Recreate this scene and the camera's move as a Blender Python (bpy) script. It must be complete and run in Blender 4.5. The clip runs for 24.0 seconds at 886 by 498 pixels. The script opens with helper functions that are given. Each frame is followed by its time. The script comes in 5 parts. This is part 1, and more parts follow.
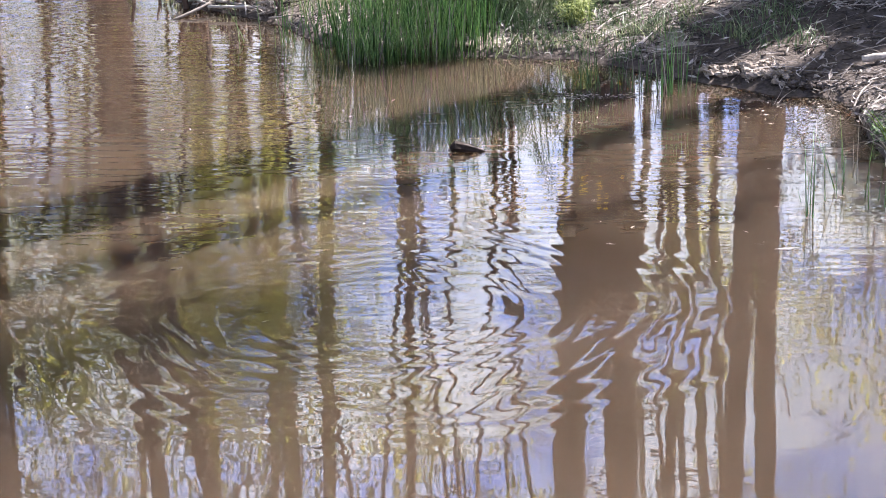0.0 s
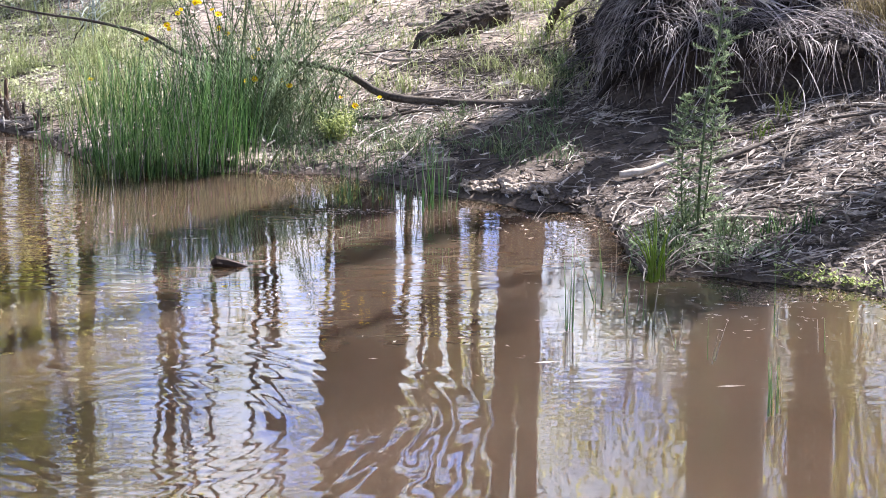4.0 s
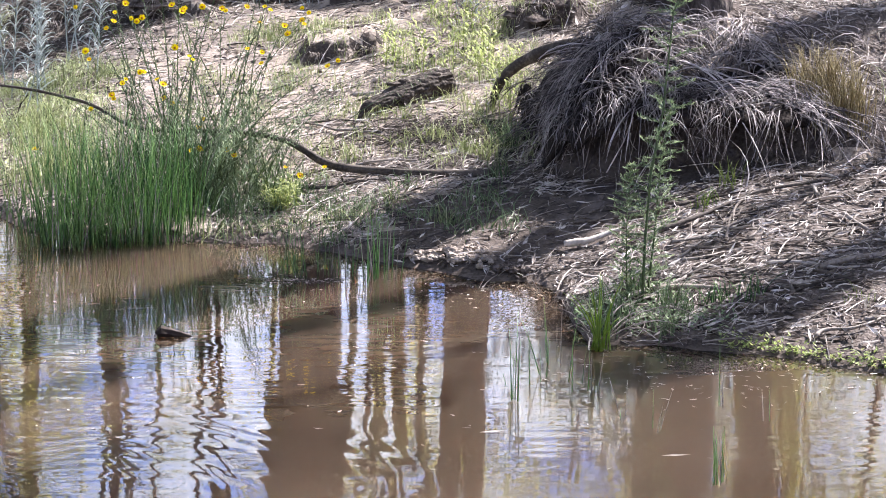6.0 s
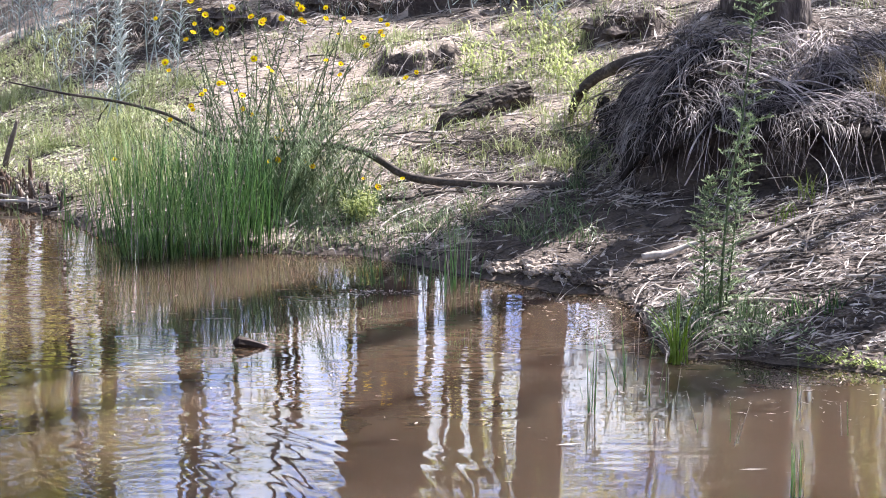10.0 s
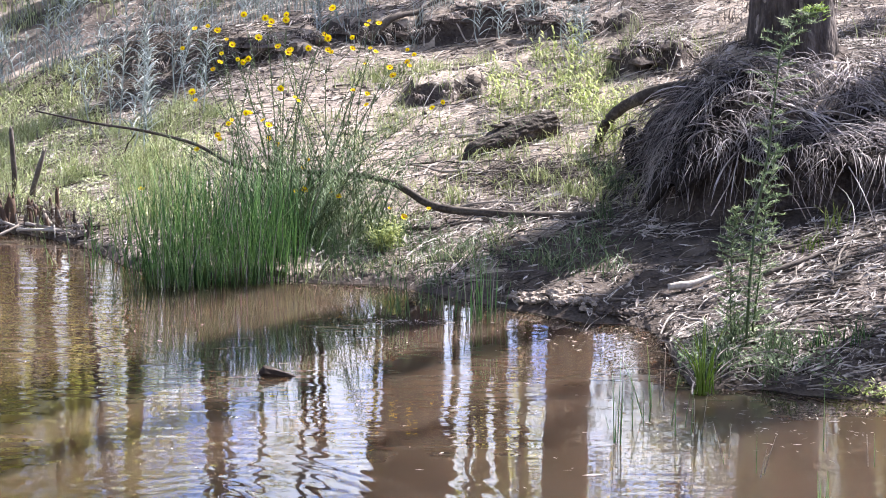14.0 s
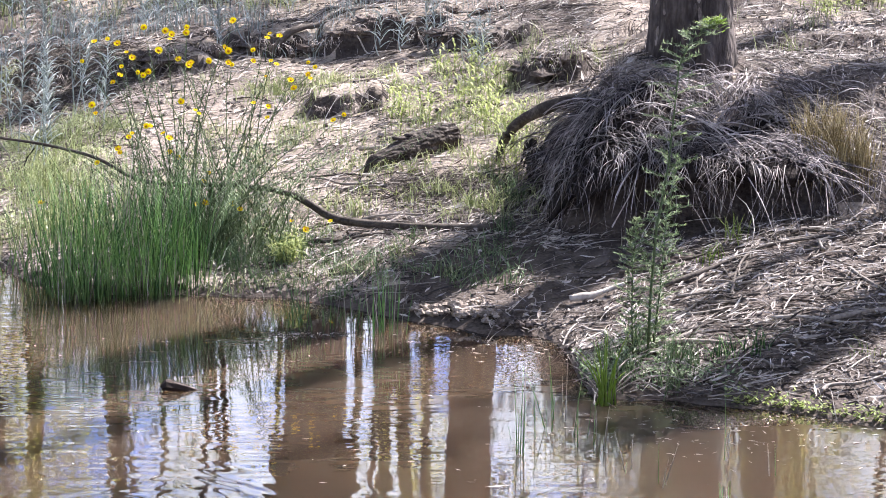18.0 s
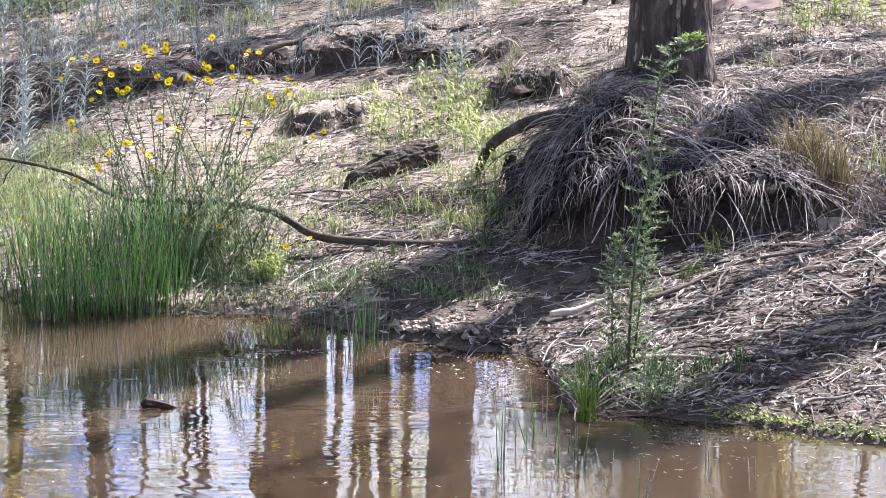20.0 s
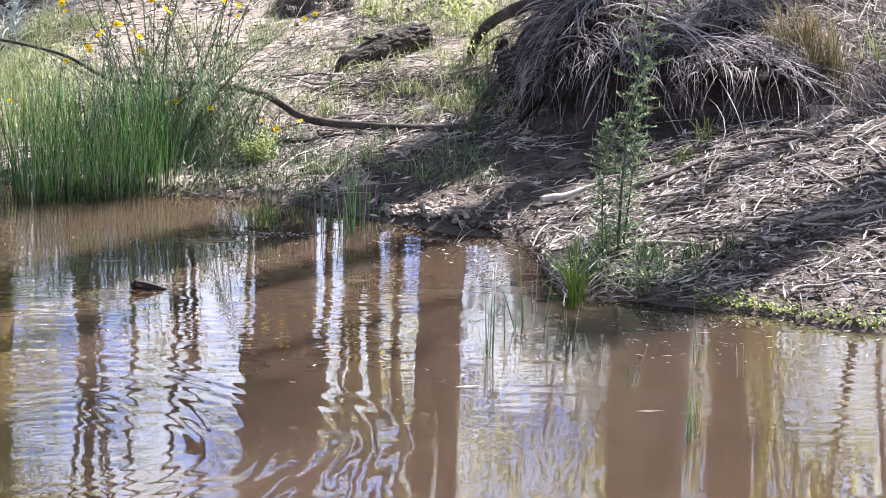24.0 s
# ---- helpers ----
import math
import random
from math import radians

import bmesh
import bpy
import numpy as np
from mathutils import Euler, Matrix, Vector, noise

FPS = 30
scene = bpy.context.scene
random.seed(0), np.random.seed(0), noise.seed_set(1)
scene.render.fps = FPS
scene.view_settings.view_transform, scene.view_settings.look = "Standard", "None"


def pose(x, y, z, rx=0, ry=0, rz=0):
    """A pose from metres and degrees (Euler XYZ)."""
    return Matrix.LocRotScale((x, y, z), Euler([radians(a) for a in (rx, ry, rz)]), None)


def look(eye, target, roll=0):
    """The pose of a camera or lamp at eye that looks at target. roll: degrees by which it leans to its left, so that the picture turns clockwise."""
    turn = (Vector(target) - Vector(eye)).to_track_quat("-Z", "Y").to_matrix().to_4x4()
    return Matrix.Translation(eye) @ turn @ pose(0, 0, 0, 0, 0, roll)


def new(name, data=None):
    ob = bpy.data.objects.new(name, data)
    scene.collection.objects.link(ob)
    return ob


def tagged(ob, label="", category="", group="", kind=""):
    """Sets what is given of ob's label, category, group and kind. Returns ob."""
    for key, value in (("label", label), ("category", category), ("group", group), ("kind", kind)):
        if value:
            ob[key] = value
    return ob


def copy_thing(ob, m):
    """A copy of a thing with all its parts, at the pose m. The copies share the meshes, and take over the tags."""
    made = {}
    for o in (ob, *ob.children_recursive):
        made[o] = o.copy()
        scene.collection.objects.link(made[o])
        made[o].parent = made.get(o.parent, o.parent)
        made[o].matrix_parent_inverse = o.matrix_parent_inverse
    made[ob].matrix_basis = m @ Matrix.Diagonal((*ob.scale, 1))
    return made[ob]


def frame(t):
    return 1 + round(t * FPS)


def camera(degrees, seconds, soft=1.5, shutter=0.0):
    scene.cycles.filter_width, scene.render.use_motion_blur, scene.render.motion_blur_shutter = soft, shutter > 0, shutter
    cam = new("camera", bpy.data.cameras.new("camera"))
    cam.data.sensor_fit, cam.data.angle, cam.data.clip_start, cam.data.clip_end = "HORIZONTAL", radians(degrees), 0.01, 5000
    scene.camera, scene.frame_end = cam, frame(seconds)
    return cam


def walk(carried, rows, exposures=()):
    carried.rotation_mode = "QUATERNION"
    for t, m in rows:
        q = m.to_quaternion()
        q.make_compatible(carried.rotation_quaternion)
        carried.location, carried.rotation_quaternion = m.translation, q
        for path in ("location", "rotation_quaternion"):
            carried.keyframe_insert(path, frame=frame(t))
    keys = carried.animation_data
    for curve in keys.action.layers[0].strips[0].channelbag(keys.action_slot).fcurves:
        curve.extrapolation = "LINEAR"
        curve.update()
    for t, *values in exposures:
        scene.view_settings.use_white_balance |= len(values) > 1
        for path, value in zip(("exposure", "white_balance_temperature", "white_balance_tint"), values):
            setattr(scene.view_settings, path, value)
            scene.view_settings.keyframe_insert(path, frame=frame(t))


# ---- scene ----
cam = camera(20.0, 24.0, soft=1.0)
EYE = (0.0, 0.0, 3.05)

# seconds, tilt, roll and pan in degrees of the standing camera
TURNS = (
    (0, 72.717, 1.413, 4.11),
    (0.5, 72.523, 1.423, 4.81),
    (1, 72.397, 2.327, 5.314),
    (1.5, 72.4, 2.372, 5.098),
    (2, 72.779, 1.824, 4.512),
    (2.5, 73.455, 1.674, 4.088),
    (3, 74.053, 1.179, 2.157),
    (3.5, 74.704, 0.577, 0.128),
    (5.5, 76.525, -0.244, -2.232),
    (6, 76.848, -0.112, -2.393),
    (6.5, 76.883, -0.245, -2.637),
    (7, 76.919, -0.617, -2.84),
    (7.5, 77.049, -0.6, -2.486),
    (8, 77.16, -0.402, -1.956),
    (8.5, 77.188, -0.219, -1.378),
    (9, 77.158, 0.044, -1.126),
    (9.5, 77.128, -0.156, -0.705),
    (10, 77.12, 0.007, -0.609),
    (10.5, 77.167, -0.117, -0.281),
    (12.5, 77.504, 0.026, 0.316),
    (13, 77.631, -0.019, 0.313),
    (13.5, 77.707, 0.041, 0.245),
    (14, 77.8, -0, 0),
    (14.5, 77.887, -0.057, -0.343),
    (15, 77.941, -0.209, -0.762),
    (15.5, 77.985, -0.141, -1.216),
    (16, 78.004, -0.2, -1.428),
    (16.5, 78.024, -0.342, -1.626),
    (17, 78.028, -0.163, -1.859),
    (17.5, 78.046, -0.128, -2.077),
    (18, 78.083, -0.181, -2.249),
    (18.5, 78.141, -0.031, -2.443),
    (20.5, 78.648, -0.151, -2.825),
    (21, 78.804, -0.156, -2.942),
    (21.5, 78.402, -0.088, -3.078),
    (22, 77.562, -0.602, -3.088),
    (22.5, 77.015, -0.534, -3.095),
    (23, 76.946, -0.17, -3.171),
    (23.5, 76.436, -0.646, -3.014),
    (24, 75.818, -0.624, -2.837),
)
walk(cam, [(t, pose(*EYE, rx, ry, rz)) for t, rx, ry, rz in TURNS], exposures=((0.0, 2.05, 6330, 14.5), (24.0, 2.05, 6330, 14.5)))

# ---------------------------------------------------------------- light
SUN_TURN, SUN_UP = 45.0, 43.0          # degrees right of the view over the water, degrees above the horizon
world = bpy.data.worlds.new("sky")
scene.world = world
world.use_nodes = True
wn, wl = world.node_tree.nodes, world.node_tree.links
sky = wn.new("ShaderNodeTexSky")
sky.sky_type = "NISHITA"
sky.sun_disc = False
sky.sun_elevation = radians(SUN_UP)
sky.sun_rotation = radians(SUN_TURN)
sky.air_density, sky.dust_density, sky.ozone_density = 1.0, 1.6, 1.0
wcoord = wn.new("ShaderNodeTexCoord")
wmap = wn.new("ShaderNodeMapping")
wmap.inputs["Scale"].default_value = (1.0, 1.0, 2.2)
wnoise = wn.new("ShaderNodeTexNoise")
wnoise.inputs["Scale"].default_value = 3.2
wnoise.inputs["Detail"].default_value = 5.0
wramp = wn.new("ShaderNodeValToRGB")
wramp.color_ramp.elements[0].position, wramp.color_ramp.elements[1].position = 0.30, 0.54
wmix = wn.new("ShaderNodeMix")
wmix.data_type = "RGBA"
wtone = wn.new("ShaderNodeTexNoise")              # thick white and thin bluish cloud
wtone.inputs["Scale"].default_value = 11.0
wtone.inputs["Detail"].default_value = 4.0
wblue = wn.new("ShaderNodeValToRGB")
wblue.color_ramp.elements[0].position, wblue.color_ramp.elements[1].position = 0.42, 0.55
wblue.color_ramp.elements[0].color, wblue.color_ramp.elements[1].color = (0.22, 0.36, 0.88, 1), (0.84, 0.90, 1.0, 1)
wgain = wn.new("ShaderNodeVectorMath")
wgain.operation = "SCALE"
wglow = wn.new("ShaderNodeVectorMath")           # cloud shines brighter towards the sun
wglow.operation = "DOT_PRODUCT"
wglow.inputs[1].default_value = (math.sin(radians(SUN_TURN)) * math.cos(radians(SUN_UP)), math.cos(radians(SUN_TURN)) * math.cos(radians(SUN_UP)), math.sin(radians(SUN_UP)))
wl.new(wcoord.outputs["Generated"], wglow.inputs[0])
wshine = wn.new("ShaderNodeMapRange")
for key, value in (("From Min", 0.50), ("From Max", 0.85), ("To Min", 17.0), ("To Max", 26.5)):
    wshine.inputs[key].default_value = value
wl.new(wglow.outputs["Value"], wshine.inputs["Value"])
wl.new(wshine.outputs["Result"], wgain.inputs["Scale"])
wl.new(wmap.outputs["Vector"], wtone.inputs["Vector"])
wl.new(wtone.outputs["Fac"], wblue.inputs["Fac"])
wl.new(wblue.outputs["Color"], wgain.inputs[0])
wl.new(wgain.outputs["Vector"], wmix.inputs["B"])
wl.new(wcoord.outputs["Generated"], wmap.inputs["Vector"])
wl.new(wmap.outputs["Vector"], wnoise.inputs["Vector"])
wl.new(wnoise.outputs["Fac"], wramp.inputs["Fac"])
wsep = wn.new("ShaderNodeSeparateXYZ")
wl.new(wcoord.outputs["Generated"], wsep.inputs[0])
whigh = wn.new("ShaderNodeMapRange")             # banks of cloud low down, open sky above
whigh.interpolation_type = "SMOOTHSTEP"
for key, value in (("From Min", 0.72), ("From Max", 0.42), ("To Min", 0.05), ("To Max", 1.0)):
    whigh.inputs[key].default_value = value
wl.new(wsep.outputs["Z"], whigh.inputs["Value"])
wmul = wn.new("ShaderNodeMath")
wmul.operation = "MULTIPLY"
wl.new(wramp.outputs["Color"], wmul.inputs[0])
wl.new(whigh.outputs["Result"], wmul.inputs[1])
wl.new(wmul.outputs[0], wmix.inputs["Factor"])
wl.new(sky.outputs["Color"], wmix.inputs["A"])
wl.new(wmix.outputs["Result"], wn["Background"].inputs["Color"])
wn["Background"].inputs["Strength"].default_value = 0.045

sun = new("sun", bpy.data.lights.new("sun", "SUN"))
sun.data.energy, sun.data.angle, sun.data.color = 5.0, radians(0.55), (1.0, 0.965, 0.92)
sun_way = Vector((math.sin(radians(SUN_TURN)) * math.cos(radians(SUN_UP)), math.cos(radians(SUN_TURN)) * math.cos(radians(SUN_UP)), math.sin(radians(SUN_UP))))
sun.matrix_world = look(sun_way * 60, (0, 0, 0))


# ---------------------------------------------------------------- materials
def surface(name, colors, scale=6.0, fine=60.0, bump=0.3, rough=0.85, vary="island", through_light=0.0, stretch=(1, 1, 1), spec=0.3, depth=0.02):
    """Noise at two scales between the colours, shifted by each piece's own random number, with relief."""
    m = bpy.data.materials.new(name)
    m.use_nodes = True
    n, l = m.node_tree.nodes, m.node_tree.links
    bsdf = n["Principled BSDF"]
    co = n.new("ShaderNodeTexCoord")
    mp = n.new("ShaderNodeMapping")
    mp.inputs["Scale"].default_value = stretch
    l.new(co.outputs["Object"], mp.inputs["Vector"])
    big, small = n.new("ShaderNodeTexNoise"), n.new("ShaderNodeTexNoise")
    big.inputs["Scale"].default_value, big.inputs["Detail"].default_value = scale, 4.0
    small.inputs["Scale"].default_value, small.inputs["Detail"].default_value = fine, 3.0
    l.new(mp.outputs["Vector"], big.inputs["Vector"])
    l.new(mp.outputs["Vector"], small.inputs["Vector"])
    mixf = n.new("ShaderNodeMath")
    mixf.operation = "MULTIPLY_ADD"
    mixf.inputs[1].default_value = 0.45
    l.new(small.outputs["Fac"], mixf.inputs[0])
    half = n.new("ShaderNodeMath")
    half.operation = "MULTIPLY"
    half.inputs[1].default_value = 0.55
    l.new(big.outputs["Fac"], half.inputs[0])
    l.new(half.outputs[0], mixf.inputs[2])
    fac = mixf.outputs[0]
    if vary:
        if vary == "island":
            rnd = n.new("ShaderNodeNewGeometry").outputs["Random Per Island"]
        else:
            rnd = n.new("ShaderNodeObjectInfo").outputs["Random"]
        sh = n.new("ShaderNodeMath")
        sh.operation = "MULTIPLY_ADD"
        sh.inputs[1].default_value, sh.inputs[2].default_value = 0.5, -0.25
        l.new(rnd, sh.inputs[0])
        ad = n.new("ShaderNodeMath")
        ad.operation = "ADD"
        l.new(fac, ad.inputs[0])
        l.new(sh.outputs[0], ad.inputs[1])
        fac = ad.outputs[0]
    ramp = n.new("ShaderNodeValToRGB")
    els = ramp.color_ramp.elements
    while len(els) < len(colors):
        els.new(0.5)
    for i, c in enumerate(colors):
        els[i].position = 0.28 + 0.44 * i / (len(colors) - 1)
        els[i].color = (*c, 1)
    l.new(fac, ramp.inputs["Fac"])
    l.new(ramp.outputs["Color"], bsdf.inputs["Base Color"])
    bsdf.inputs["Roughness"].default_value = rough
    bsdf.inputs["Specular IOR Level"].default_value = spec
    if bump:
        b = n.new("ShaderNodeBump")
        b.inputs["Strength"].default_value, b.inputs["Distance"].default_value = bump, depth
        l.new(fac if not vary else mixf.outputs[0], b.inputs["Height"])
        l.new(b.outputs["Normal"], bsdf.inputs["Normal"])
    if through_light:
        tr = n.new("ShaderNodeBsdfTranslucent")
        mx = n.new("ShaderNodeMixShader")
        mx.inputs["Fac"].default_value = through_light
        l.new(ramp.outputs["Color"], tr.inputs["Color"])
        l.new(bsdf.outputs[0], mx.inputs[1])
        l.new(tr.outputs[0], mx.inputs[2])
        l.new(mx.outputs[0], n["Material Output"].inputs["Surface"])
    return m


SOIL = surface("dry_soil", [(0.095, 0.076, 0.067), (0.268, 0.222, 0.190), (0.44, 0.376, 0.328)], 4.5, 46, 0.9, 0.95, "", depth=0.03, spec=0.1)
# near-black, so hollow, sod and steep faces carry their shade in the colour
SHADED_SOIL = surface("shaded_eroded_soil", [(0.016, 0.012, 0.011), (0.042, 0.033, 0.030), (0.10, 0.082, 0.074)], 7, 45, 1.0, 0.95, "object", depth=0.03, spec=0.1)
BARK = surface("grey_bark", [(0.018, 0.014, 0.013), (0.060, 0.049, 0.045), (0.165, 0.138, 0.126)], 9, 42, 1.0, 0.9, "", stretch=(1, 1, 0.28), depth=0.06, spec=0.15)
PLATE = surface("bark_scale", [(0.05, 0.04, 0.036), (0.12, 0.10, 0.09), (0.26, 0.22, 0.2)], 9, 50, 0.8, 0.9, "object", depth=0.02, spec=0.15)
PALE_BARK = surface("pale_gum_bark", [(0.16, 0.13, 0.11), (0.28, 0.235, 0.205), (0.42, 0.37, 0.33)], 3, 20, 0.6, 0.85, "", stretch=(1, 1, 0.2), spec=0.15)
FAR_BARK = surface("red_brown_bark", [(0.045, 0.03, 0.022), (0.10, 0.065, 0.05), (0.16, 0.11, 0.085)], 3, 20, 0.8, 0.9, "", stretch=(1, 1, 0.2), spec=0.15)
DEAD = surface("weathered_wood", [(0.04, 0.032, 0.028), (0.11, 0.09, 0.078), (0.24, 0.205, 0.18)], 9, 70, 0.6, 0.85, "object", stretch=(1, 1, 1), depth=0.01, spec=0.2)
LOG = surface("weathered_log_bark", [(0.016, 0.013, 0.011), (0.055, 0.045, 0.040), (0.17, 0.145, 0.128)], 14, 60, 1.0, 0.92, "", depth=0.02, spec=0.15)
BLEACHED = surface("bleached_wood", [(0.15, 0.127, 0.113), (0.27, 0.235, 0.212), (0.45, 0.405, 0.37)], 8, 60, 0.5, 0.8, "object", depth=0.008, spec=0.2)
LITTER = surface("leaf_and_bark_litter", [(0.03, 0.024, 0.022), (0.11, 0.088, 0.078), (0.285, 0.243, 0.22), (0.60, 0.54, 0.505)], 4, 40, 0.3, 0.75, "island", 0.08, spec=0.3)
STRAW = surface("dead_grass", [(0.07, 0.058, 0.055), (0.25, 0.213, 0.198), (0.55, 0.49, 0.455)], 4, 40, 0.0, 0.8, "island", 0.15, spec=0.25)
GOLD = surface("golden_straw", [(0.16, 0.125, 0.06), (0.36, 0.30, 0.17), (0.62, 0.55, 0.36)], 4, 40, 0.0, 0.7, "island", 0.4, spec=0.2)
HAY = surface("matted_dead_grass", [(0.05, 0.042, 0.045), (0.20, 0.175, 0.18), (0.56, 0.505, 0.50)], 4, 40, 0.0, 0.8, "island", 0.15, spec=0.25)
RUSH = surface("green_rush", [(0.03, 0.085, 0.03), (0.12, 0.24, 0.085), (0.36, 0.52, 0.22)], 3, 30, 0.0, 0.35, "island", 0.45, spec=0.4)
SEDGE = surface("bright_sedge", [(0.10, 0.17, 0.025), (0.19, 0.29, 0.045), (0.31, 0.40, 0.08)], 3, 30, 0.0, 0.45, "island", 0.4, spec=0.4)
HERB = surface("fresh_herb", [(0.13, 0.18, 0.05), (0.26, 0.32, 0.10), (0.46, 0.50, 0.21)], 5, 30, 0.0, 0.55, "island", 0.45)
GREYLEAF = surface("silver_grey_leaf", [(0.16, 0.19, 0.18), (0.34, 0.385, 0.37), (0.60, 0.65, 0.65)], 5, 30, 0.0, 0.6, "island", 0.3)
WEED = surface("weed_green", [(0.09, 0.14, 0.07), (0.19, 0.26, 0.14), (0.34, 0.42, 0.24)], 5, 30, 0.0, 0.5, "island", 0.4)
FEATHER = surface("feathery_weed", [(0.062, 0.095, 0.052), (0.14, 0.195, 0.10), (0.32, 0.39, 0.20)], 5, 30, 0.0, 0.55, "island", 0.45)
BROOM = surface("broom_stem", [(0.035, 0.055, 0.028), (0.075, 0.11, 0.05), (0.14, 0.185, 0.09)], 5, 30, 0.0, 0.6, "island", 0.2)
GRASS = surface("green_grass", [(0.24, 0.28, 0.14), (0.46, 0.50, 0.28), (0.74, 0.76, 0.54)], 4, 30, 0.0, 0.6, "island", 0.55)
GUM = surface("gum_leaf", [(0.07, 0.09, 0.025), (0.22, 0.24, 0.06), (0.44, 0.42, 0.12)], 0.8, 30, 0.0, 0.45, "island", 0.7)
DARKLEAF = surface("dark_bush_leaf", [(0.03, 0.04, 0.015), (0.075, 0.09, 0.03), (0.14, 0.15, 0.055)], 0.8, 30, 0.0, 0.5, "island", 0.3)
WATTLE = surface("olive_leaf", [(0.16, 0.17, 0.03), (0.46, 0.44, 0.10), (0.74, 0.69, 0.20)], 0.8, 30, 0.0, 0.5, "island", 0.75)
PETAL = surface("yellow_petal", [(0.70, 0.49, 0.002), (0.80, 0.61, 0.004), (0.86, 0.70, 0.008)], 20, 90, 0.0, 0.75, "object", 0.3, spec=0.05)
DISC = surface("orange_disc", [(0.45, 0.18, 0.005), (0.62, 0.30, 0.01)], 60, 200, 0.4, 0.8, "", depth=0.003)
ROCK = surface("pink_rock", [(0.17, 0.118, 0.105), (0.24, 0.172, 0.158), (0.31, 0.236, 0.22)], 2.5, 40, 0.5, 0.85, "", depth=0.01)
WETWOOD = surface("wet_dark_wood", [(0.012, 0.009, 0.008), (0.035, 0.025, 0.021), (0.06, 0.045, 0.038)], 14, 60, 0.8, 0.85, "", depth=0.01, spec=0.15)
# dark soil, made darker still so that shadows on it look deeper
HUMUS = surface("dark_shaded_humus", [(0.038, 0.031, 0.029), (0.10, 0.082, 0.075), (0.22, 0.186, 0.17)], 5, 50, 1.0, 0.95, "", depth=0.03, spec=0.05)
MUD = surface("wet_shaded_mud", [(0.022, 0.017, 0.015), (0.055, 0.044, 0.039), (0.13, 0.107, 0.095)], 9, 60, 1.0, 0.9, "object", depth=0.02, spec=0.05)


def muddy_water():
    m = bpy.data.materials.new("muddy_water")
    m.use_nodes = True
    n, l = m.node_tree.nodes, m.node_tree.links
    bsdf = n["Principled BSDF"]
    bsdf.inputs["IOR"].default_value = 1.55
    bsdf.inputs["Roughness"].default_value = 0.015
    bsdf.inputs["Specular IOR Level"].default_value = 0.5
    bsdf.inputs["Subsurface Weight"].default_value = 1.0
    bsdf.inputs["Subsurface Radius"].default_value = (1.0, 0.75, 0.6)
    bsdf.inputs["Subsurface Scale"].default_value = 1.2
    co = n.new("ShaderNodeTexCoord")

    def noise_tex(scale, stretch, detail=2.0):
        mp = n.new("ShaderNodeMapping")
        mp.inputs["Scale"].default_value = stretch
        tx = n.new("ShaderNodeTexNoise")
        tx.inputs["Scale"].default_value, tx.inputs["Detail"].default_value = scale, detail
        l.new(co.outputs["Object"], mp.inputs["Vector"])
        l.new(mp.outputs["Vector"], tx.inputs["Vector"])
        return tx.outputs["Fac"]

    def calc(op, a, b=None, c=None):
        k = n.new("ShaderNodeMath")
        k.operation = op
        for i, v in enumerate((a, b, c)):
            if v is None:
                continue
            if isinstance(v, (int, float)):
                k.inputs[i].default_value = v
            else:
                l.new(v, k.inputs[i])
        return k.outputs[0]

    ramp = n.new("ShaderNodeValToRGB")
    ramp.color_ramp.elements[0].color, ramp.color_ramp.elements[1].color = (0.0455, 0.0300, 0.0195, 1), (0.062, 0.0430, 0.029, 1)
    ramp.color_ramp.elements[0].position, ramp.color_ramp.elements[1].position = 0.35, 0.65
    l.new(noise_tex(0.9, (1, 0.6, 1), 4.0), ramp.inputs["Fac"])
    l.new(ramp.outputs["Color"], bsdf.inputs["Base Color"])
    sep = n.new("ShaderNodeSeparateXYZ")
    l.new(co.outputs["Object"], sep.inputs[0])
    # wind ripples, long across the view, stronger in some patches
    patch = calc("SMOOTH_MAX", calc("MULTIPLY_ADD", noise_tex(0.55, (1, 0.8, 1)), 3.0, -0.9), 0.30, 0.2)
    open_side = calc("MINIMUM", calc("MAXIMUM", calc("MULTIPLY_ADD", sep.outputs[0], -0.5, -0.25), 0.0), 0.9)   # rougher on the open side
    open_side = calc("MULTIPLY", open_side, calc("MINIMUM", calc("MAXIMUM", calc("MULTIPLY_ADD", sep.outputs[1], 0.7, -6.2), 0.0), 1.0))
    patch = calc("ADD", patch, open_side)
    calm = calc("MINIMUM", calc("MAXIMUM", calc("MULTIPLY_ADD", sep.outputs[1], 0.6, -4.75), 0.22), 1.0)      # glassy in the lee of the near bank
    wind = calc("MULTIPLY", noise_tex(11.0, (0.30, 1.15, 1), 1.6), 0.0016)
    swell = calc("MULTIPLY", noise_tex(3.0, (0.5, 1.0, 1), 1.0), 0.0016)
    h = calc("MULTIPLY", calc("ADD", calc("MULTIPLY", wind, calm), swell), patch)
    # rings spreading from a few places, finer towards their middle
    wander = noise_tex(1.6, (1, 1, 1), 2.0)
    for cx, cy, fine, grow, slope, reach in RINGS:
        dx, dy = calc("SUBTRACT", sep.outputs[0], cx), calc("SUBTRACT", sep.outputs[1], cy)
        r = calc("SQRT", calc("ADD", calc("MULTIPLY", dx, dx), calc("MULTIPLY", dy, dy)))
        r = calc("MULTIPLY_ADD", wander, 0.45, r)
        wave = calc("MULTIPLY_ADD", r, grow, fine)                       # length of the wave at this distance
        phase = calc("MULTIPLY", calc("LOGARITHM", calc("DIVIDE", wave, fine), math.e), 2 * math.pi / grow)
